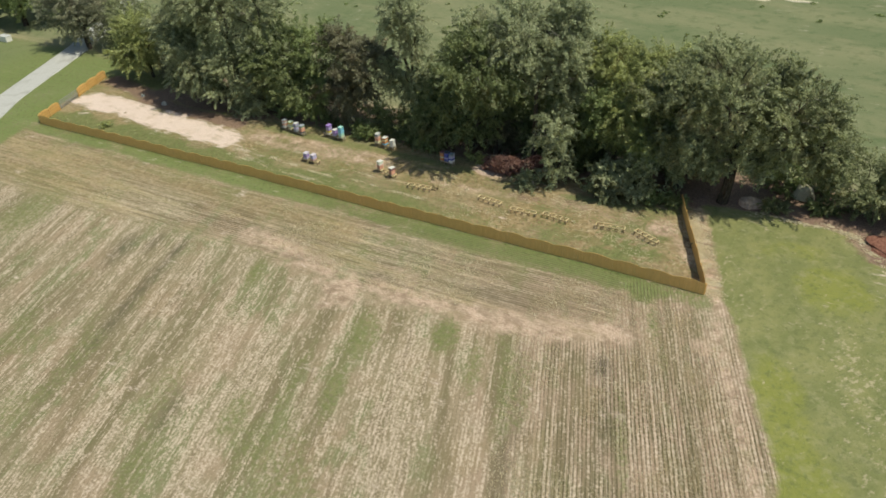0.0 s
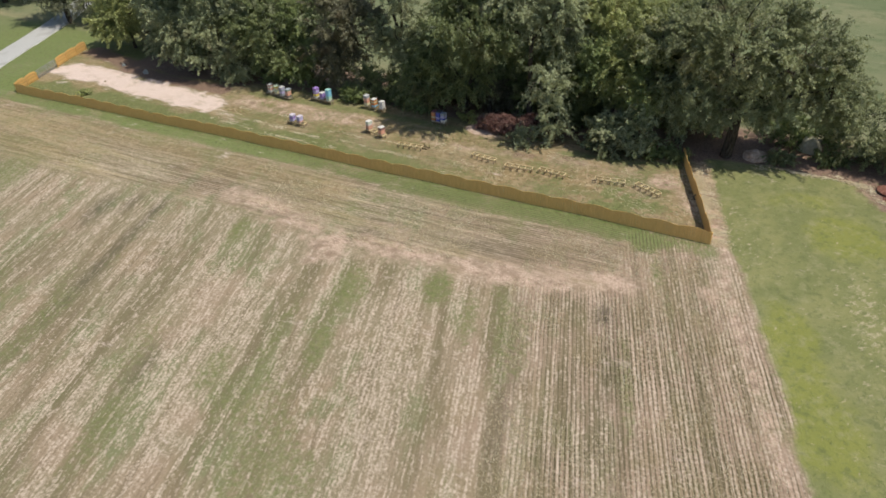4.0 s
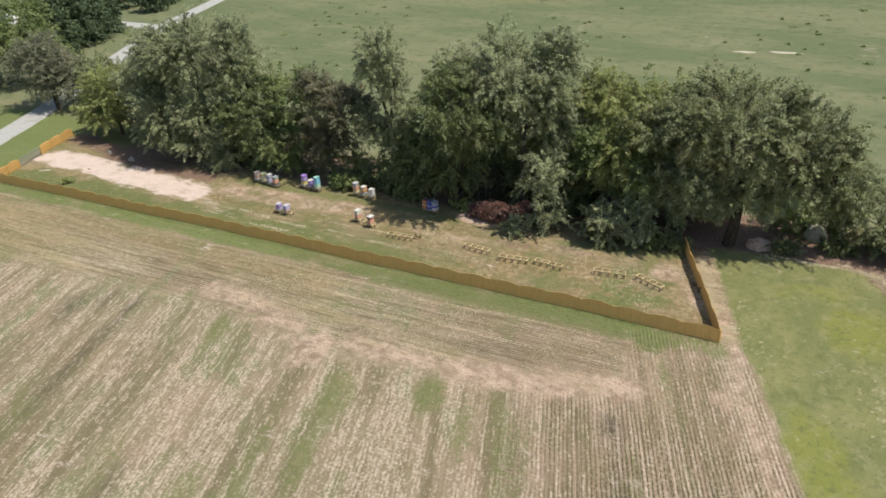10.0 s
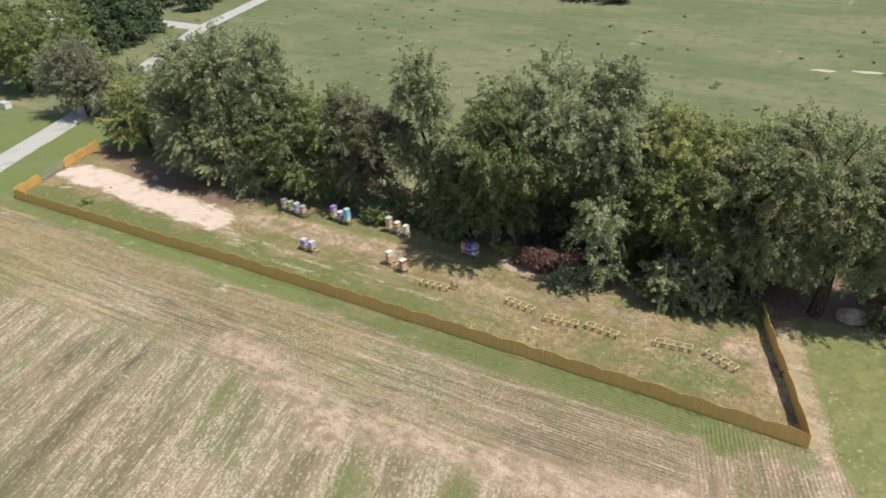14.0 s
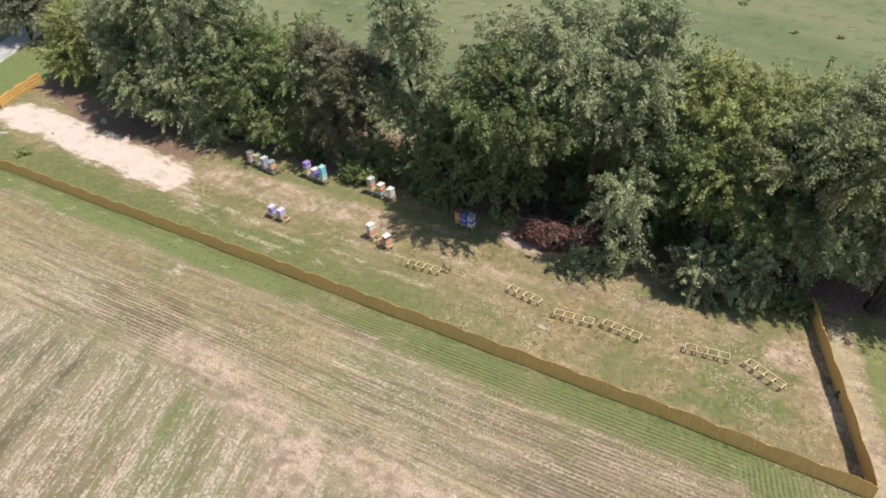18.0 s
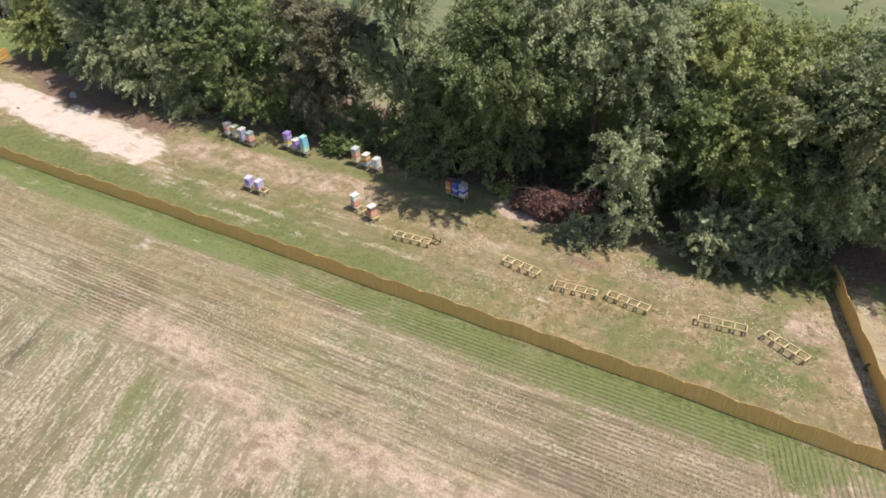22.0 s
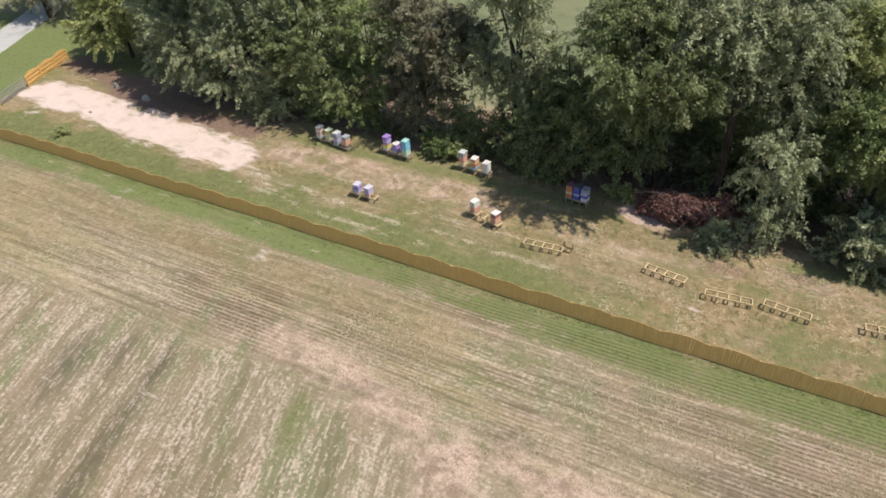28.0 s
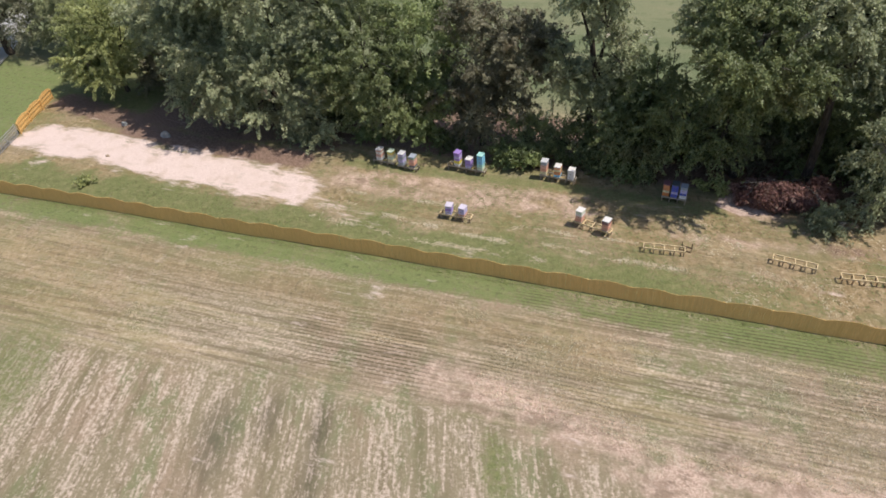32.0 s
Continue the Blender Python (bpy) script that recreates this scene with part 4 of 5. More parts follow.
for i, (x, y, r, kind) in enumerate([(-37.7, 11.8, 0.85, "green"), (-24.8, 12.0, 0.6, "lime"), (-50.2, 12.9, 0.7, "green"), (-43.6, 13.2, 0.7, "oak"), (-38.9, 12.6, 0.8, "green"), (-32.4, 12.9, 0.9, "oak"), (-30.4, 12.3, 0.8, "green"), (-55.0, 11.6, 0.9, "grey"), (-7.0, 10.9, 0.8, "green"), (-5.2, 11.5, 0.7, "oak"), (3.0, 14.2, 0.6, "olive"), (6.6, 15.4, 0.7, "oak"), (-68.0, 2.5, 0.24, "lime")]):
    tree("low_bush", "low leafy weeds at the foot of the trees", "bush", (x, y), [(x - r * 0.4, y, r * 0.7, r, r * 0.75, r * 0.9), (x + r * 0.9, y + 0.2, r * 0.5, r * 0.8, r * 0.6, r * 0.65)], kind, 110 + i, size=0.15, gap=0.5, count=40, trunk=0.03, group="weeds at the trees' foot")
tree("roadside_tree", "open-crowned ash-grey tree standing beside the lane", "tree", (-93.6, 21.2), [(-95.6, 21.0, 5.6, 4.6, 4.2, 4.2), (-92.0, 21.4, 5.0, 4.0, 3.4, 3.8), (-94.0, 20.6, 7.6, 3.0, 2.8, 2.8)], "ashen", 18, gap=1.0, count=52, size=0.2, trunk=0.34, bare=14)
tree("small_tree", "small olive green tree between the lane and the fence", "tree", (-86, 24), [(-86.2, 23.6, 4.0, 3.6, 3.0, 4.0), (-82.0, 22.4, 3.6, 3.0, 2.6, 3.6)], "olive", 23, trunk=0.16)
tree("broadleaf_tree", "bright green broadleaf trees across the lane", "tree", (-114, 25), [(-112.0, 26, 7.0, 5.5, 5, 5.0), (-119, 23, 7.6, 5.4, 4.8, 5.4), (-126, 30, 7.6, 6, 5, 5.4), (-114, 32, 8.6, 5.0, 4.6, 5.6), (-108.5, 31, 5.0, 4.0, 4.0, 4.0)], "green", 19, size=0.28, gap=1.25, count=60, trunk=0.36)
for i, (x, y, h) in enumerate([(-124, 45, 10.5), (-126, 51, 11), (-129, 57, 10.5), (-132, 63, 9.5), (-132, 49, 11), (-136, 57, 11), (-140, 83, 9), (-145, 91, 9), (-152, 84, 10)]):
    tree("cedar_tree", "dark green conical cedar in a windbreak", "tree", (x, y), [(x, y, h * 0.27, 3.5, 3.4, h * 0.26), (x, y, h * 0.50, 2.7, 2.6, h * 0.22), (x + 0.2, y, h * 0.70, 1.8, 1.8, h * 0.18), (x, y, h * 0.89, 0.9, 0.9, h * 0.16)], "cedar", 30 + i, size=0.36, gap=1.25, count=50, trunk=0.2, droop=0.05, group="cedars by the driveway")
for i, (x, y, r) in enumerate([(-57, 119, 4.2), (-51, 117, 3.0), (-64, 121, 3.2)]):
    tree("dark_bush", "dark red-brown bush out in the pasture", "bush", (x, y), [(x, y, r * 0.6, r, r * 0.8, r * 0.7)], "brown", 50 + i, size=0.5, gap=1.3, count=34, trunk=0.12)


# ---- fences ----
def picket_mesh(seed):
    rng = random.Random(seed)
    w, t, c = 0.069, 0.009, 0.03
    bm = bmesh.new()
    out = [(-w, 0), (w, 0), (w, 1 - c), (w - c, 1), (c - w, 1), (-w, 1 - c)]
    front = [bm.verts.new((x, -t + rng.uniform(-0.002, 0.002), z)) for x, z in out]
    back = [bm.verts.new((x, t, z)) for x, z in out]
    bm.faces.new(front)
    bm.faces.new(back[::-1])
    for i in range(6):
        bm.faces.new((front[(i + 1) % 6], front[i], back[i], back[(i + 1) % 6]))
    bmesh.ops.recalc_face_normals(bm, faces=bm.faces)
    return mesh_of("picket", bm, FENCE)


PICKETS = [picket_mesh(s) for s in range(4)]
PANEL = 2.42


def fence(p0, p1, side, label, singles, seed, bow=0.0):
    """A board fence from p0 to p1; side is where its boards are, +1 to the left of its way."""
    rng = random.Random(seed)
    p0, p1 = Vector((*p0, 0)), Vector((*p1, 0))
    ln, turn = (p1 - p0).length, math.atan2((p1 - p0).y, (p1 - p0).x)
    root = new("fence")
    root.matrix_world = Matrix.Translation(p0) @ Matrix.Rotation(turn, 4, "Z")
    spots = max(1, round(ln / PANEL))
    pitch = ln / spots

    def foot(s):
        q = root.matrix_world @ Vector((s, 0, 0))
        return float(rise(np.array([q.x]), np.array([q.y]))[0])

    def lean(s):
        return bow * math.sin(math.pi * s / ln) + 0.03 * math.sin(s * 1.7 + seed)

    def sway(s):
        k = math.floor(s / pitch)
        return lean(k * pitch) + (lean((k + 1) * pitch) - lean(k * pitch)) * (s / pitch - k)

    posts = [boxed(-0.045, -0.045, -0.2, 0.045, 0.045, 0.96, bevel=0.008) for _ in (0,)]
    post_me = mesh_of("post", posts[0], FENCE)
    rail_me = mesh_of("rail", boxed(0, -0.019, -0.044, 1, 0.019, 0.044), FENCE_RAIL)
    for k in range(spots + 1):
        s = min(max(k * pitch, 0.05), ln - 0.05)
        share("post", post_me, root, Matrix.Translation((s, sway(s) - side * 0.085, foot(s))))
        if k < spots:
            a, b = Vector((s, sway(s), foot(s))), Vector(((k + 1) * pitch, sway((k + 1) * pitch), foot((k + 1) * pitch)))
            for h in (0.22, 0.56, 0.88):
                d = b - a
                m = Matrix.Translation(a + Vector((0, -side * 0.032, h))) @ d.to_track_quat("X", "Z").to_matrix().to_4x4() @ Matrix.Diagonal((d.length, 1, 1, 1))
                share("rail", rail_me, root, m)
    step = 0.1445
    rest_v, rest_f = [], []
    base = np.array([v.co[:] for v in PICKETS[0].vertices])
    polys = [tuple(p.vertices) for p in PICKETS[0].polygons]
    for i in range(int(ln / step)):
        s = (i + 0.5) * step
        arch = math.sin(math.pi * ((s / pitch) % 1.0))
        h = 1.0 + 0.17 * arch + rng.uniform(-0.012, 0.012)
        m = Matrix.Translation((s, sway(s) + side * 0.0, foot(s) + 0.02)) @ Matrix.Rotation(rng.gauss(0, 0.006), 4, "Y") @ Matrix.Rotation(rng.gauss(0, 0.03), 4, "Z") @ Matrix.Diagonal((1, 1, h, 1))
        if i < singles:
            share("picket", PICKETS[rng.randrange(4)], root, m)
        else:
            k = len(rest_v) * len(base)
            rest_v.append(np.array([m @ Vector(c) for c in base]))
            rest_f += [tuple(k + j for j in p) for p in polys]
    if rest_v:
        me = bpy.data.meshes.new("picket_rest")
        me.from_pydata(np.concatenate(rest_v).tolist(), [], rest_f)
        me.materials.append(FENCE)
        ob = new("picket_rest", me)
        ob.parent = root
        tagged(ob, kind="stuff")
    return tagged(root, label, "fence")


def gate(p0, p1):
    p0, p1 = Vector((*p0, 0)), Vector((*p1, 0))
    ln, turn = (p1 - p0).length, math.atan2((p1 - p0).y, (p1 - p0).x)
    root = new("farm_gate")
    root.matrix_world = Matrix.Translation(p0 + Vector((0, 0, 0.06))) @ Matrix.Rotation(turn, 4, "Z")
    for z in (0.08, 0.3, 0.52, 0.74, 0.96):
        part("rail", tube(bmesh.new(), [Vector((0.05, 0, z)), Vector((ln - 0.05, 0, z))], [0.025] * 2, 8), GATE_METAL, root)
    for x in (0.05, ln / 2, ln - 0.05):
        part("upright", tube(bmesh.new(), [Vector((x, 0, 0.03)), Vector((x, 0, 1.0))], [0.024] * 2, 8), GATE_METAL, root)
    bm = bmesh.new()
    for i in range(1, int(ln / 0.1)):
        tube(bm, [Vector((i * 0.1, 0.02, 0.08)), Vector((i * 0.1, 0.02, 0.96))], [0.005] * 2, 4)
    for j in range(1, 9):
        tube(bm, [Vector((0.05, 0.02, 0.08 + j * 0.1)), Vector((ln - 0.05, 0.02, 0.08 + j * 0.1))], [0.005] * 2, 4)
    part("wire_mesh", bm, GATE_METAL, root, "galvanised wire mesh")
    return tagged(root, "closed galvanised farm gate with wire mesh infill", "gate")


fence((0, 0), LEFT, 1, "long low orange-brown board fence with arched panel tops", 300, 1, -0.18)
fence((-0.05, 0.12), RIGHT_END, 1, "short low board fence running from the corner to the trees", 90, 2)
fence((-76.75, 0.12), (-77.95, 3.75), 1, "short run of sunlit orange board fence beside the gate", 40, 3)
fence((-79.2, 7.5), LEFT_END, 1, "orange board fence between the gate and the trees", 60, 4)
gate((-78.0, 3.95), (-79.15, 7.35))


# ---- hive stands and hives ----
def stand(a, b, fresh=True, height=0.42, depth=0.52, label=""):
    """An open timber stand; a and b are the feet of its near long side."""
    a, b = Vector((*a, 0)), Vector((*b, 0))
    ln, turn = (b - a).length, math.atan2((b - a).y, (b - a).x)
    root = new("hive_stand")
    z0 = float(rise(np.array([(a.x + b.x) / 2]), np.array([(a.y + b.y) / 2]))[0])
    root.matrix_world = Matrix.Translation(a + Vector((0, 0, z0))) @ Matrix.Rotation(turn, 4, "Z")
    wood_m = FRESH if fresh else AGED
    bays = 4 if ln > 2 else 3
    for y in (0.0, depth - 0.045):
        part("long_rail", boxed(0, y, height - 0.09, ln, y + 0.045, height, bevel=0.004), wood_m, root)
    for k in range(bays + 1):
        x = k * (ln - 0.045) / bays
        part("crosspiece", boxed(x, 0.045, height - 0.088, x + 0.045, depth - 0.045, height - 0.002), wood_m, root)
        for y in (0.05, depth - 0.115):
            part("leg", boxed(x - 0.01 + 0.045 * (k == 0) - 0.045 * (k == bays), y, -0.06, x + 0.055 + 0.045 * (k == 0) - 0.045 * (k == bays), y + 0.065, height - 0.09, bevel=0.004), BLOCK, root, "dark brown post")
    tagged(root, label or "empty pale timber hive stand with four open bays on grass", "hive stand", "hive stands")
    return root, ln, height


def hive(on, at, boxes, cover="white", turn=0.0, label="", y=0.0):
    """A stack of hive bodies on a stand; boxes: (colour, height) from the bottom up."""
    st, ln, top = on
    root = new("beehive")
    root.matrix_world = st.matrix_world @ Matrix.Translation((at, 0.26 + y, top + 0.001)) @ Matrix.Rotation(turn, 4, "Z")
    part("bottom_board", boxed(-0.205, -0.30, 0, 0.205, 0.255, 0.035, bevel=0.003), AGED, root)
    z = 0.036
    prng = random.Random(int(at * 100) + len(boxes))
    for colour, h in boxes:
        j = prng.uniform(-0.006, 0.006)
        body = part("hive_body", boxed(-0.205 + j, -0.25, z, 0.205 + j, 0.25, z + h - 0.004, bevel=0.005), PAINT[colour], root, colour.replace("sky", "sky blue") + " painted box")
        # flat dark strips stand in for the shade inside the grip recesses
        for yy in (-0.2525, 0.2525):
            part("grip_slot", boxed(-0.07 + j, yy - 0.0024, z + h * 0.55, 0.07 + j, yy + 0.0024, z + h * 0.55 + 0.03), BLOCK, body)
        z += h
    part("cover", boxed(-0.225, -0.275, z - 0.012, 0.225, 0.275, z + 0.05, bevel=0.008), METAL if cover == "metal" else PAINT[cover], root, ("galvanised" if cover == "metal" else cover) + " telescoping cover")
    return tagged(root, label, "beehive", "beehives")


D, M = 0.245, 0.168
stand((-10.1, 5.15), (-7.68, 5.42))
stand((-6.95, 5.62), (-4.85, 4.62))
stand((-14.95, 4.95), (-12.6, 4.72))
stand((-17.85, 4.45), (-15.42, 4.66))
stand((-21.4, 5.3), (-19.05, 4.95))
stand((-28.55, 4.55), (-26.15, 4.72), label="empty pale timber hive stand near a loose timber frame")
s7 = stand((-33.0, 6.1), (-30.65, 5.4), label="pale timber stand carrying two pink hives")
hive(s7, 0.32, [("salmon", D), ("pink", M), ("white", M), ("mint", M)], "white", label="tall pink and white beehive with a pale green top box")
hive(s7, 2.1, [("salmon", D), ("salmon", M), ("wine", D)], "white", label="pink and wine red beehive with a white cover")
s8 = stand((-41.5, 4.86), (-39.35, 4.76), label="timber stand carrying two lilac hives")
hive(s8, 0.62, [("lilac", D), ("purple", M), ("lilac", M)], "pale lilac", 0.1, "lilac and purple beehive with a pale cover")
hive(s8, 1.55, [("pink", M), ("lilac", D), ("lilac", M)], "pale lilac", -0.1, "pale lilac and pink beehive with a pale cover")
s9 = stand((-28.02, 10.2), (-26.45, 10.02), False, label="weathered grey hive stand in the tree's shade")
hive(s9, 0.25, [("orange", D), ("cream", M), ("orange", D), ("orange", M)], "wine", label="orange beehive in the shade")
hive(s9, 0.78, [("blue", D), ("lilac", M), ("blue", D), ("blue", D)], "slate", label="deep blue beehive in the shade")
hive(s9, 1.32, [("white", D), ("blue", M), ("lilac", D), ("grey", M)], "grey", label="white, lilac and blue beehive")
s10 = stand((-36.2, 10.82), (-33.72, 10.6), False, label="weathered grey hive stand beside the undergrowth")
hive(s10, 0.26, [("cream", D), ("salmon", D), ("pink", D), ("grey", D)], "metal", label="tall faded pink beehive with a grey top box")
hive(s10, 1.22, [("sky", M), ("orange", D), ("cream", M), ("orange", M)], "white", label="orange and cream beehive on a blue box")
hive(s10, 2.18, [("white", D), ("white", D), ("white", M)], "white", label="all white painted beehive on a grey stand")
s11 = stand((-42.85, 10.65), (-40.0, 10.3), False, label="weathered hive stand with three bright hives")
hive(s11, 0.75, [("white", M), ("yellow", D), ("purple", M), ("lilac", M), ("purple", D)], "purple", label="purple and yellow beehive with a purple cover")
hive(s11, 1.62, [("lilac", M), ("purple", D), ("purple", D)], "white", label="purple beehive with a white cover")
hive(s11, 2.52, [("mint", D), ("aqua", D), ("sky", D), ("sky", D), ("sky", M)], "aqua", label="tall sky blue beehive over pale green boxes")
s12 = stand((-48.5, 10.25), (-46.75, 10.05), False, height=0.3, label="low dark hive stand at the end of the row")
hive(s12, 0.55, [("white", D), ("pink", D), ("white", M), ("pink", M)], "white", label="white and pink beehive with a pale cover")
hive(s12, 1.5, [("cream", D), ("mint", D), ("cream", M), ("yellow", M)], "mint", label="cream and yellow beehive with a pale green cover")
s13 = stand((-46.45, 9.9), (-44.85, 9.7), False, height=0.3, label="low dark hive stand in shade")
hive(s13, 0.35, [("grey", D), ("lilac", D), ("grey", D), ("lilac", M)], "metal", label="grey and lilac beehive with a metal cover")
hive(s13, 1.22, [("slate", M), ("salmon", D), ("pink", D), ("green", M)], "grey", label="pink beehive with a grey-green cover")


# ---- loose things ----
def tyre(x, y, lean, label):
    bm = bmesh.new()
    prof = [(0.15, -0.055), (0.17, -0.065), (0.21, -0.06), (0.225, -0.03), (0.225, 0.03), (0.21, 0.06), (0.17, 0.065), (0.15, 0.055)]
    rings = []
    for k in range(28):
        a = k * 2 * math.pi / 28
        rings.append([bm.verts.new((math.cos(a) * r, math.sin(a) * r, z)) for r, z in prof])
    for k in range(28):
        p, q = rings[k], rings[(k + 1) % 28]
        for i in range(8):
            bm.faces.new((p[i], q[i], q[(i + 1) % 8], p[(i + 1) % 8]))
    bmesh.ops.recalc_face_normals(bm, faces=bm.faces)
    ob = part("tyre", bm, RUBBER)
    ob.matrix_world = Matrix.Translation((x, y, 0.075 + 0.19 * math.sin(abs(lean)) + float(rise(np.array([x]), np.array([y]))[0]))) @ Matrix.Rotation(0.3, 4, "Z") @ Matrix.Rotation(lean, 4, "X")
    return tagged(ob, label, "tyre")


tyre(-2.1, 5.75, 1.25, "old black tyre leaning by the fence's foot")


def loose_frame(x, y, turn):
    """A small broken timber frame lying askew."""
    root = new("timber_frame")
    root.matrix_world = pose(x, y, float(rise(np.array([x]), np.array([y]))[0]), 0, 0, turn)
    for k in (0.0, 0.42):
        part("board", boxed(0, k, 0.0, 0.68, k + 0.05, 0.07, bevel=0.006), DARK_WOOD, root)
    for k in (0.0, 0.31, 0.63):
        part("crossboard", boxed(k, 0.05, 0.01, k + 0.05, 0.42, 0.06), DARK_WOOD, root)
    for k in (0.02, 0.61):
        part("leg", boxed(k, 0.43, 0.07, k + 0.05, 0.47, 0.36, bevel=0.005), DARK_WOOD, root)
    return tagged(root, "small broken dark timber frame lying behind an empty stand", "wooden frame")


loose_frame(-26.5, 5.35, -12)


def mound(name, label, category, x, y, rx, ry, h, material, seed):
    bm = bmesh.new()
    bmesh.ops.create_icosphere(bm, subdivisions=4, radius=1.0)
    for v in bm.verts:
        n = noise.noise(v.co * 1.3 + Vector((seed, 0, 0))) * 0.28 + noise.noise(v.co * 4 + Vector((0, seed, 0))) * 0.09
        v.co = Vector((v.co.x * rx, v.co.y * ry, max(v.co.z, -0.25) * h)) * (1 + n)
    ob = part(name, bm, material)
    ob.location = (x, y, 0.0)
    return tagged(ob, label, category)


def earth_material(name, a, b):
    n = Nodes(name)
    g = n.noise(5.0, 5.0, rough=0.7)
    n.bump(g, 0.7, 0.1)
    return n.done(n.mix(n.step(g, 0.3, 0.7), a, b), 0.95, 0.1)


PINK_EARTH = earth_material("pinkish_earth", (0.40, 0.28, 0.23), (0.64, 0.50, 0.42))
RED_EARTH = earth_material("red_earth", (0.16, 0.065, 0.05), (0.33, 0.17, 0.13))
PALE_EARTH = earth_material("pale_sand", (0.50, 0.46, 0.36), (0.66, 0.60, 0.48))
mound("earth_mound", "pinkish earth mound under the trees", "mound", 1.0, 14.5, 1.05, 0.8, 0.75, PINK_EARTH, 1)
mound("earth_bank", "pale dry earth bank at the end of the tree row", "mound", 5.0, 17.6, 0.9, 0.7, 1.5, PALE_EARTH, 2)
mound("earth_bank", "reddish bare earth bank beside the meadow", "mound", 13.0, 12.2, 2.7, 1.6, 0.3, RED_EARTH, 3)
mound("earth_mound", "bare reddish earth under the brush pile", "mound", -22.9, 11.1, 1.7, 1.4, 0.11, PINK_EARTH, 4)
for i, (x, y, rx) in enumerate([(-7.2, 78.2, 1.6), (-1.4, 79.3, 2.4)]):
    mound("sand_patch", "pale strip of bare sand in the pasture", "sand", x, y, rx, 0.55, 0.12, PALE_EARTH, 5 + i)


PALE_STONE = earth_material("pale_stone", (0.26, 0.265, 0.25), (0.44, 0.44, 0.42))
mound("field_stone", "pale grey stone lying under the trees", "stone", -66.6, 10.1, 0.42, 0.3, 0.45, PALE_STONE, 11)
mound("field_stone", "small pale stone in the trees' shade", "stone", -71.3, 10.9, 0.3, 0.22, 0.32, PALE_STONE, 12)
mound("field_stone", "small dark stone lying on the gravel", "stone", -69.3, 6.3, 0.17, 0.13, 0.12, BLOCK, 13)


def lone_post(x, y):
    bm = boxed(-0.05, -0.05, -0.2, 0.05, 0.05, 1.3, bevel=0.012)
    for v in bm.verts:
        v.co.x += 0.03 * v.co.z
    ob = part("fence_post", bm, DARK_WOOD)
    ob.location = (x, y, float(rise(np.array([x]), np.array([y]))[0]))
    return tagged(ob, "weathered dark wooden post on the pasture side of the trees", "fence post")


lone_post(-37.2, 20.2)


def brush_pile():
    rng, prng = np.random.default_rng(77), random.Random(77)
    root = new("brush_pile")
    root.location = (-20.5, 12.2, 0)
    for _ in range(60):
        a = prng.uniform(0, math.pi)
        c = Vector((prng.uniform(-2.2, 2.2), prng.uniform(-1.3, 1.3), prng.uniform(0.1, 1.5)))
        d = Vector((math.cos(a), math.sin(a), prng.uniform(-0.3, 0.5))) * prng.uniform(0.5, 1.3)
        part("branch", tube(bmesh.new(), bent(c - d, c + d, prng, 0.1, 3), [0.03, 0.025, 0.02, 0.01], 5), DEAD_BARK if prng.random() < 0.45 else BARK, root)
    lobes = [(prng.uniform(-2.4, 2.8), prng.uniform(-1.3, 1.0), prng.uniform(0.2, 1.1), prng.uniform(0.5, 1.0), prng.uniform(0.5, 0.9), prng.uniform(0.35, 0.8)) for _ in range(20)]
    cs, ss, _ = lobe_centres(lobes, rng, 0.6)
    v, f = leaves(cs, ss, 60, 0.18, rng, 0.1)
    ob = new("dead_foliage", quick_mesh("dead_foliage", v, f, LEAF["red"]))
    ob.parent = root
    return tagged(root, "heap of cut branches with dead reddish leaves", "brush pile")


brush_pile()


def white_box():
    root = new("utility_box")
    root.location = (-110.0, 18.6, 0)
    part("body", boxed(-0.9, -0.5, -0.05, 0.9, 0.5, 0.8, bevel=0.04), PAINT["white"], root)
    part("lid", boxed(-0.95, -0.55, 0.8, 0.95, 0.55, 0.88, bevel=0.02), METAL, root)
    return tagged(root, "small white utility box on the lawn", "utility box")


white_box()


def car(x, y, turn):
    root = new("car")
    root.matrix_world = pose(x, y, 0.1, 0, 0, turn)
    body = bmesh.new()
    prof = [(-2.2, 0.35), (2.15, 0.35), (2.2, 0.75), (1.2, 0.95), (0.6, 1.45), (-1.2, 1.48), (-1.9, 1.0), (-2.25, 0.9)]
    a = [body.verts.new((px, -0.85 + 0.12 * (pz > 1.2), pz)) for px, pz in prof]
    b = [body.verts.new((px, 0.85 - 0.12 * (pz > 1.2), pz)) for px, pz in prof]
    body.faces.new(a)
    body.faces.new(b[::-1])
    for i in range(8):
        body.faces.new((a[(i + 1) % 8], a[i], b[i], b[(i + 1) % 8]))
    bmesh.ops.recalc_face_normals(body, faces=body.faces)
    part("body", body, PAINT["white"], root)
    for s in (-1, 1):
        w = bmesh.new()
        box(w, -1.3, s * 0.80 - 0.02, 1.0, 0.85, s * 0.80 + 0.02, 1.3)
        part("side_window", w, PAINT["slate"], root)
        for wx in (-1.4, 1.35):
            part("wheel", tube(bmesh.new(), [Vector((wx, s * 0.74, 0.33)), Vector((wx, s * 0.9, 0.33))], [0.33, 0.33], 16), PAINT["slate"], root)
    return tagged(root, "small white car parked at the end of the driveway", "car")


car(-169, 65.2, 20)


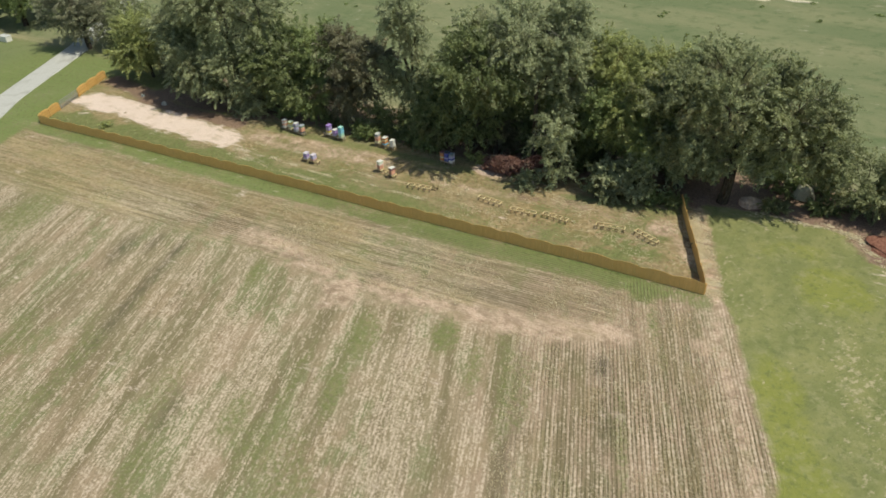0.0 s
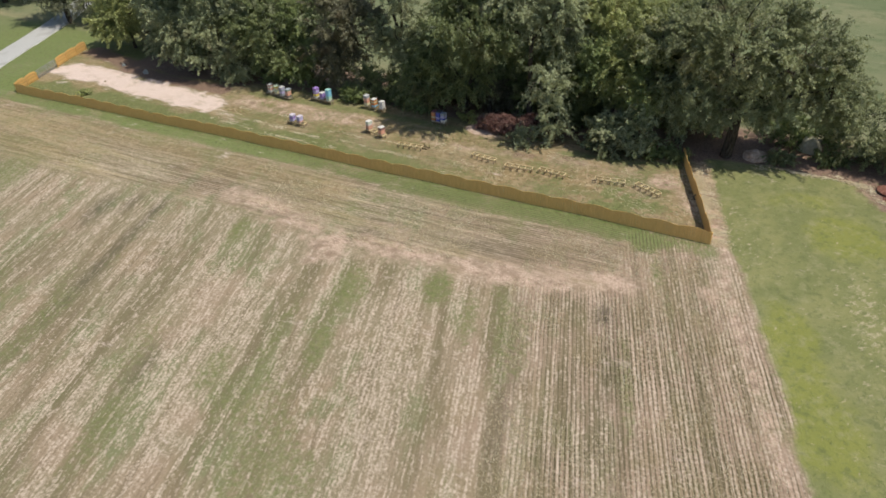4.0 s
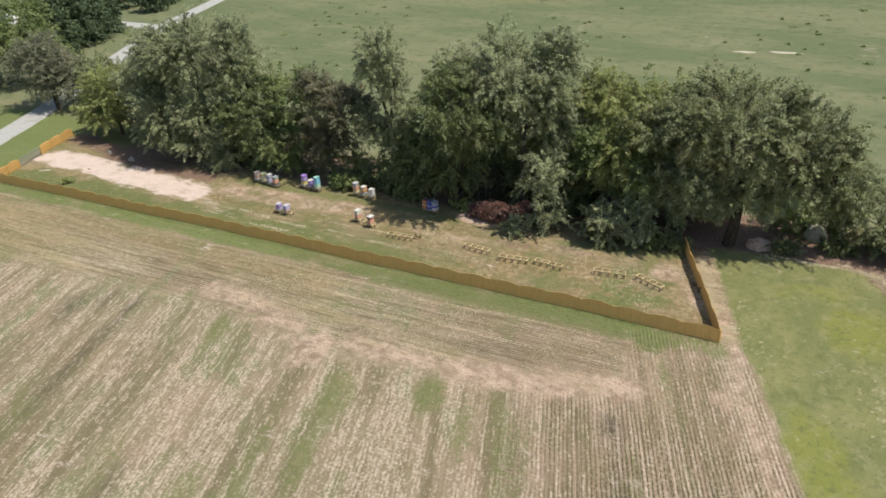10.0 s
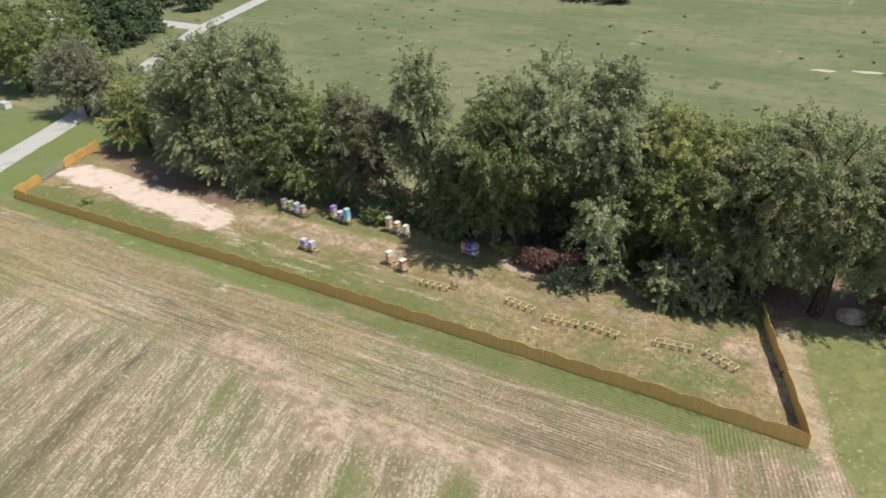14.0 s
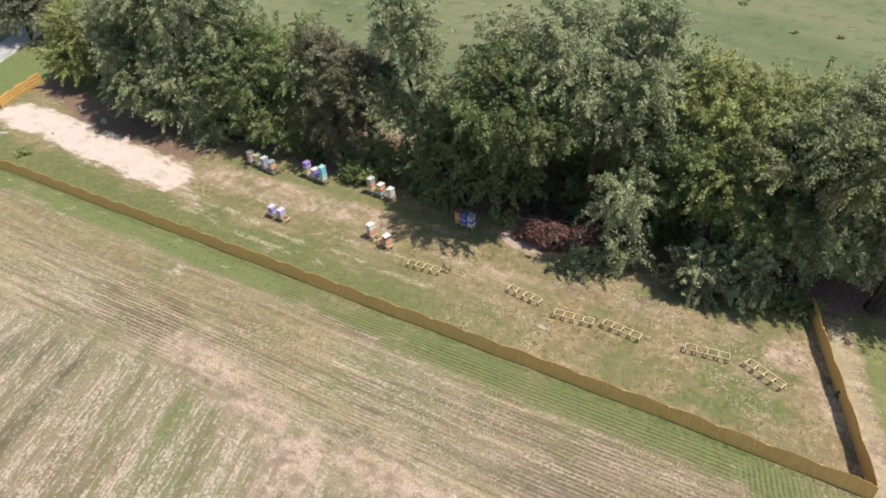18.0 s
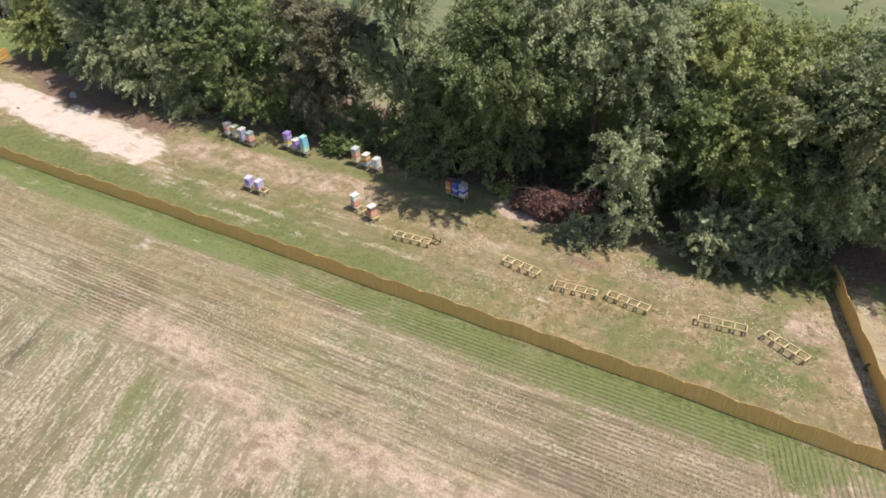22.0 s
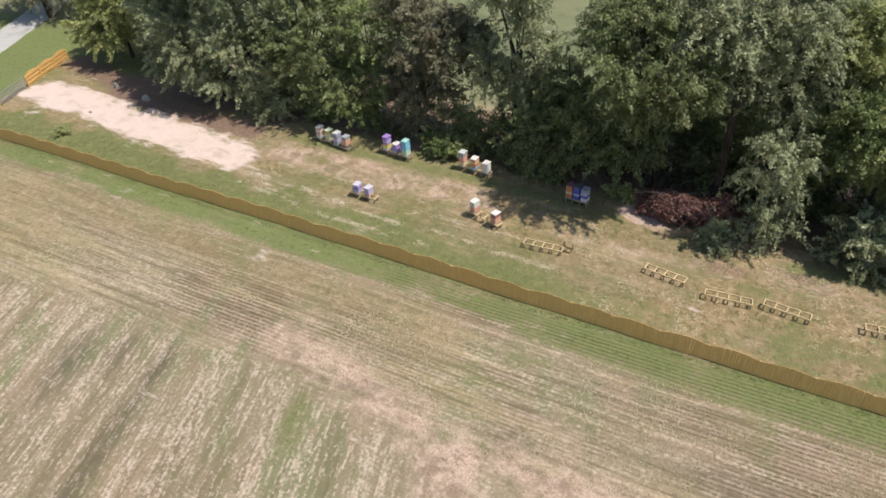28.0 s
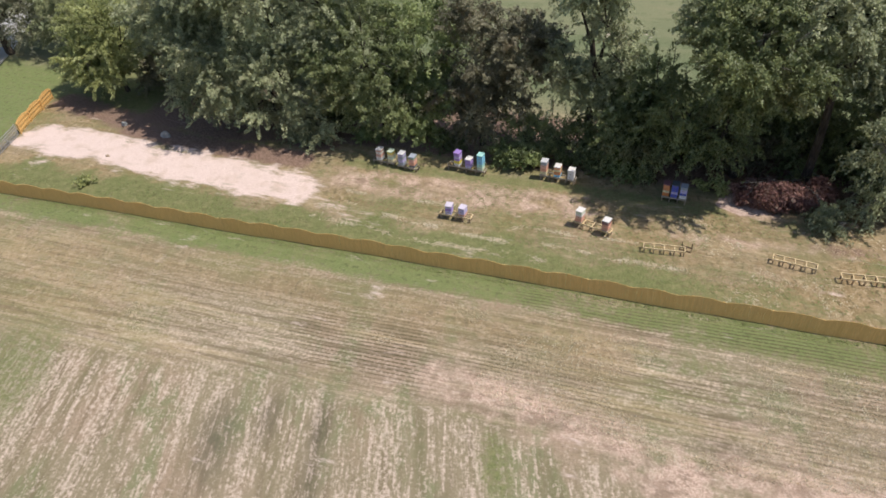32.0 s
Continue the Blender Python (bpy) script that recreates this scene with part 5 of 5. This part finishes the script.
# ---- grass, straw and weeds ----
def tufts(name, label, xs, ys, height, leaf, seed, blades=3, wide=0.02, lean=0.5):
    """Thin blades in tufts; a high lean lays them on the ground."""
    rng = np.random.default_rng(seed)
    n = len(xs)
    m = n * blades
    c = np.repeat(np.stack([xs, ys, np.zeros(n)], 1), blades, 0)
    c[:, :2] += rng.normal(size=(m, 2)) * 0.05
    c[:, 2] = rise(c[:, 0], c[:, 1])
    a = rng.random(m) * 2 * math.pi
    h = height * (0.5 + rng.random(m))
    w = wide * (0.6 + 0.8 * rng.random(m))
    side = np.stack([np.cos(a), np.sin(a), np.zeros(m)], 1) * w[:, None]
    out = np.stack([-np.sin(a), np.cos(a), np.zeros(m)], 1) * (lean * h * (0.5 + rng.random(m)))[:, None]
    tip = c + out
    tip[:, 2] += h
    low = c - np.array((0, 0, 0.005))
    verts = np.stack([low - side, low + side, tip], 1).reshape(-1, 3)
    me = quick_mesh(name, verts, np.arange(3 * m).reshape(-1, 3), LEAF[leaf])
    return tagged(new(name, me), label, "grass", kind="stuff")


GR = np.random.default_rng(5)


def scatter(n, x0, x1, y0, y1, keep=None):
    x, y = GR.uniform(x0, x1, n), GR.uniform(y0, y1, n)
    if keep is not None:
        k = keep(x, y)
        x, y = x[k], y[k]
    return x, y


def strewn(n, pts, half, clump=0.45):
    """Places strewn along a line."""
    seg = [math.hypot(b[0] - a[0], b[1] - a[1]) for a, b in zip(pts, pts[1:])]
    pick = GR.choice(len(seg), n, p=np.array(seg) / sum(seg))
    k = GR.random(n)
    A, B = np.array(pts)[pick], np.array(pts)[pick + 1]
    q = A + (B - A) * k[:, None] + GR.normal(size=(n, 2)) * half
    keep = fbm(q[:, 0] * 0.5, q[:, 1] * 2.0, 1.3, 41, 3) > clump
    return q[keep, 0], q[keep, 1]


tufts("grass_tufts", "tall green grass along the fence's foot", *strewn(2600, [(0.2, -0.12), (-76.5, -0.12)], 0.16, 0.15), 0.05, "grass", 61, 4, 0.018, 1.5)
tufts("grass_tufts", "patchy green grass inside the fence", *scatter(11000, -76, -1, 0.4, 9.5, lambda x, y: (fbm(x, y, 0.45, 17) > 0.45) & (0.95 * x + 0.31 * y < 0) & ~((x < -50) & (y > 3.6))), 0.03, "grass", 62, 4, 0.022, 3.5)
tufts("straw_litter", "dry pale straw inside the fence", *scatter(4500, -27, -1, 0.6, 9.0, lambda x, y: (fbm(x, y, 0.5, 23) > 0.54) & (0.95 * x + 0.31 * y < 0)), 0.025, "straw", 63, 3, 0.02, 5.0)
for k, (pts, amt) in enumerate([([(-50, 5.2), (-44, 4.2), (-38.5, 3.6), (-33, 3.7), (-26, 3.5)], 3800), ([(-50, 3.2), (-42, 2.3), (-34, 2.3)], 1900), ([(-38.5, 5.1), (-35, 5.1), (-29, 5.3)], 1400), ([(-49, 6.4), (-45, 6.2), (-41, 6.6)], 900)]):
    tufts("straw_swath", "thin line of pale cut straw on the grass", *strewn(int(amt * 0.8), pts, 0.12, 0.52), 0.02, "straw", 70 + k, 3, 0.022, 4.0)
tufts("straw_litter", "pale straw strewn along the outside of the fence", *strewn(3600, [(0.6, 0.4), (-3.2, 10.2)], 0.42), 0.03, "straw", 80, 4, 0.025, 5.0)
tufts("straw_litter", "pale dry twigs and straw along the meadow's edge", *strewn(1500, [(1.5, 13.0), (4.2, 13.2), (7.5, 13.5), (9.8, 12.7), (11.0, 10.6), (12.6, 8.2)], 0.22), 0.04, "straw", 81, 4, 0.03, 3.5)
tufts("meadow_grass", "yellow-green meadow grass", *scatter(4000, -3, 22, -24, 14, lambda x, y: 0.95 * x + 0.31 * y > 1.6), 0.03, "grass", 64, 3, 0.022, 3.5)


def stubble():
    """Cut stalks standing in rows across the field and along the headland."""
    c, s = math.cos(ROW_TURN), math.sin(ROW_TURN)
    v, u = GR.uniform(-14, 3, 26000), GR.uniform(-42, 4, 26000)
    v = (np.round(v / ROW_GAP) + GR.normal(size=len(v)) * 0.05) * ROW_GAP
    x, y = c * v - s * u, s * v + c * u
    head = np.interp(x, [-90, -60, -45, -35, -25, -15, -5, 2], [-11.5, -11, -10.5, -9.8, -11.2, -10.2, -7.6, -5.5])
    k = (y < head) & (0.95 * x + 0.31 * y < 0.8) & (fbm(x, y, 0.16, 51) > 0.40) & (y > -40)
    x2, y2 = GR.uniform(-60, 0, 22000), GR.uniform(-10.5, -2.2, 22000)
    y2 = (np.round(y2 / ROW_GAP) + GR.normal(size=len(y2)) * 0.05) * ROW_GAP + 0.015 * x2
    h2 = np.interp(x2, [-90, -60, -45, -35, -25, -15, -5, 2], [-11.5, -11, -10.5, -9.8, -11.2, -10.2, -7.6, -5.5])
    k2 = (y2 > h2 + 1.2) & (fbm(x2, y2, 0.16, 52) > 0.5)
    return np.concatenate([x[k], x2[k2]]), np.concatenate([y[k], y2[k2]])


tufts("stubble", "rows of pale cut stubble in the field", *stubble(), 0.07, "straw", 90, 3, 0.016, 0.9)


def weeds():
    rng = np.random.default_rng(9)
    n = 420
    x, y = rng.uniform(-150, 40, n), 28 + 120 * rng.random(n) ** 0.8
    k = fbm(x, y, 0.05, 3) > 0.47
    c = np.stack([x[k], y[k], np.full(k.sum(), 0.06)], 1)
    s = 0.2 + 0.45 * rng.random(k.sum()) ** 2
    v, f = leaves(c, s * 1.5, 36, 0.4, rng, 0.0, 0.12)
    v[:, 2] = np.maximum(v[:, 2], 0.01)
    return tagged(new("pasture_weeds", quick_mesh("pasture_weeds", v, f, LEAF["green"])), "dark weed clumps dotted over the pasture", "weeds", kind="stuff")


weeds()
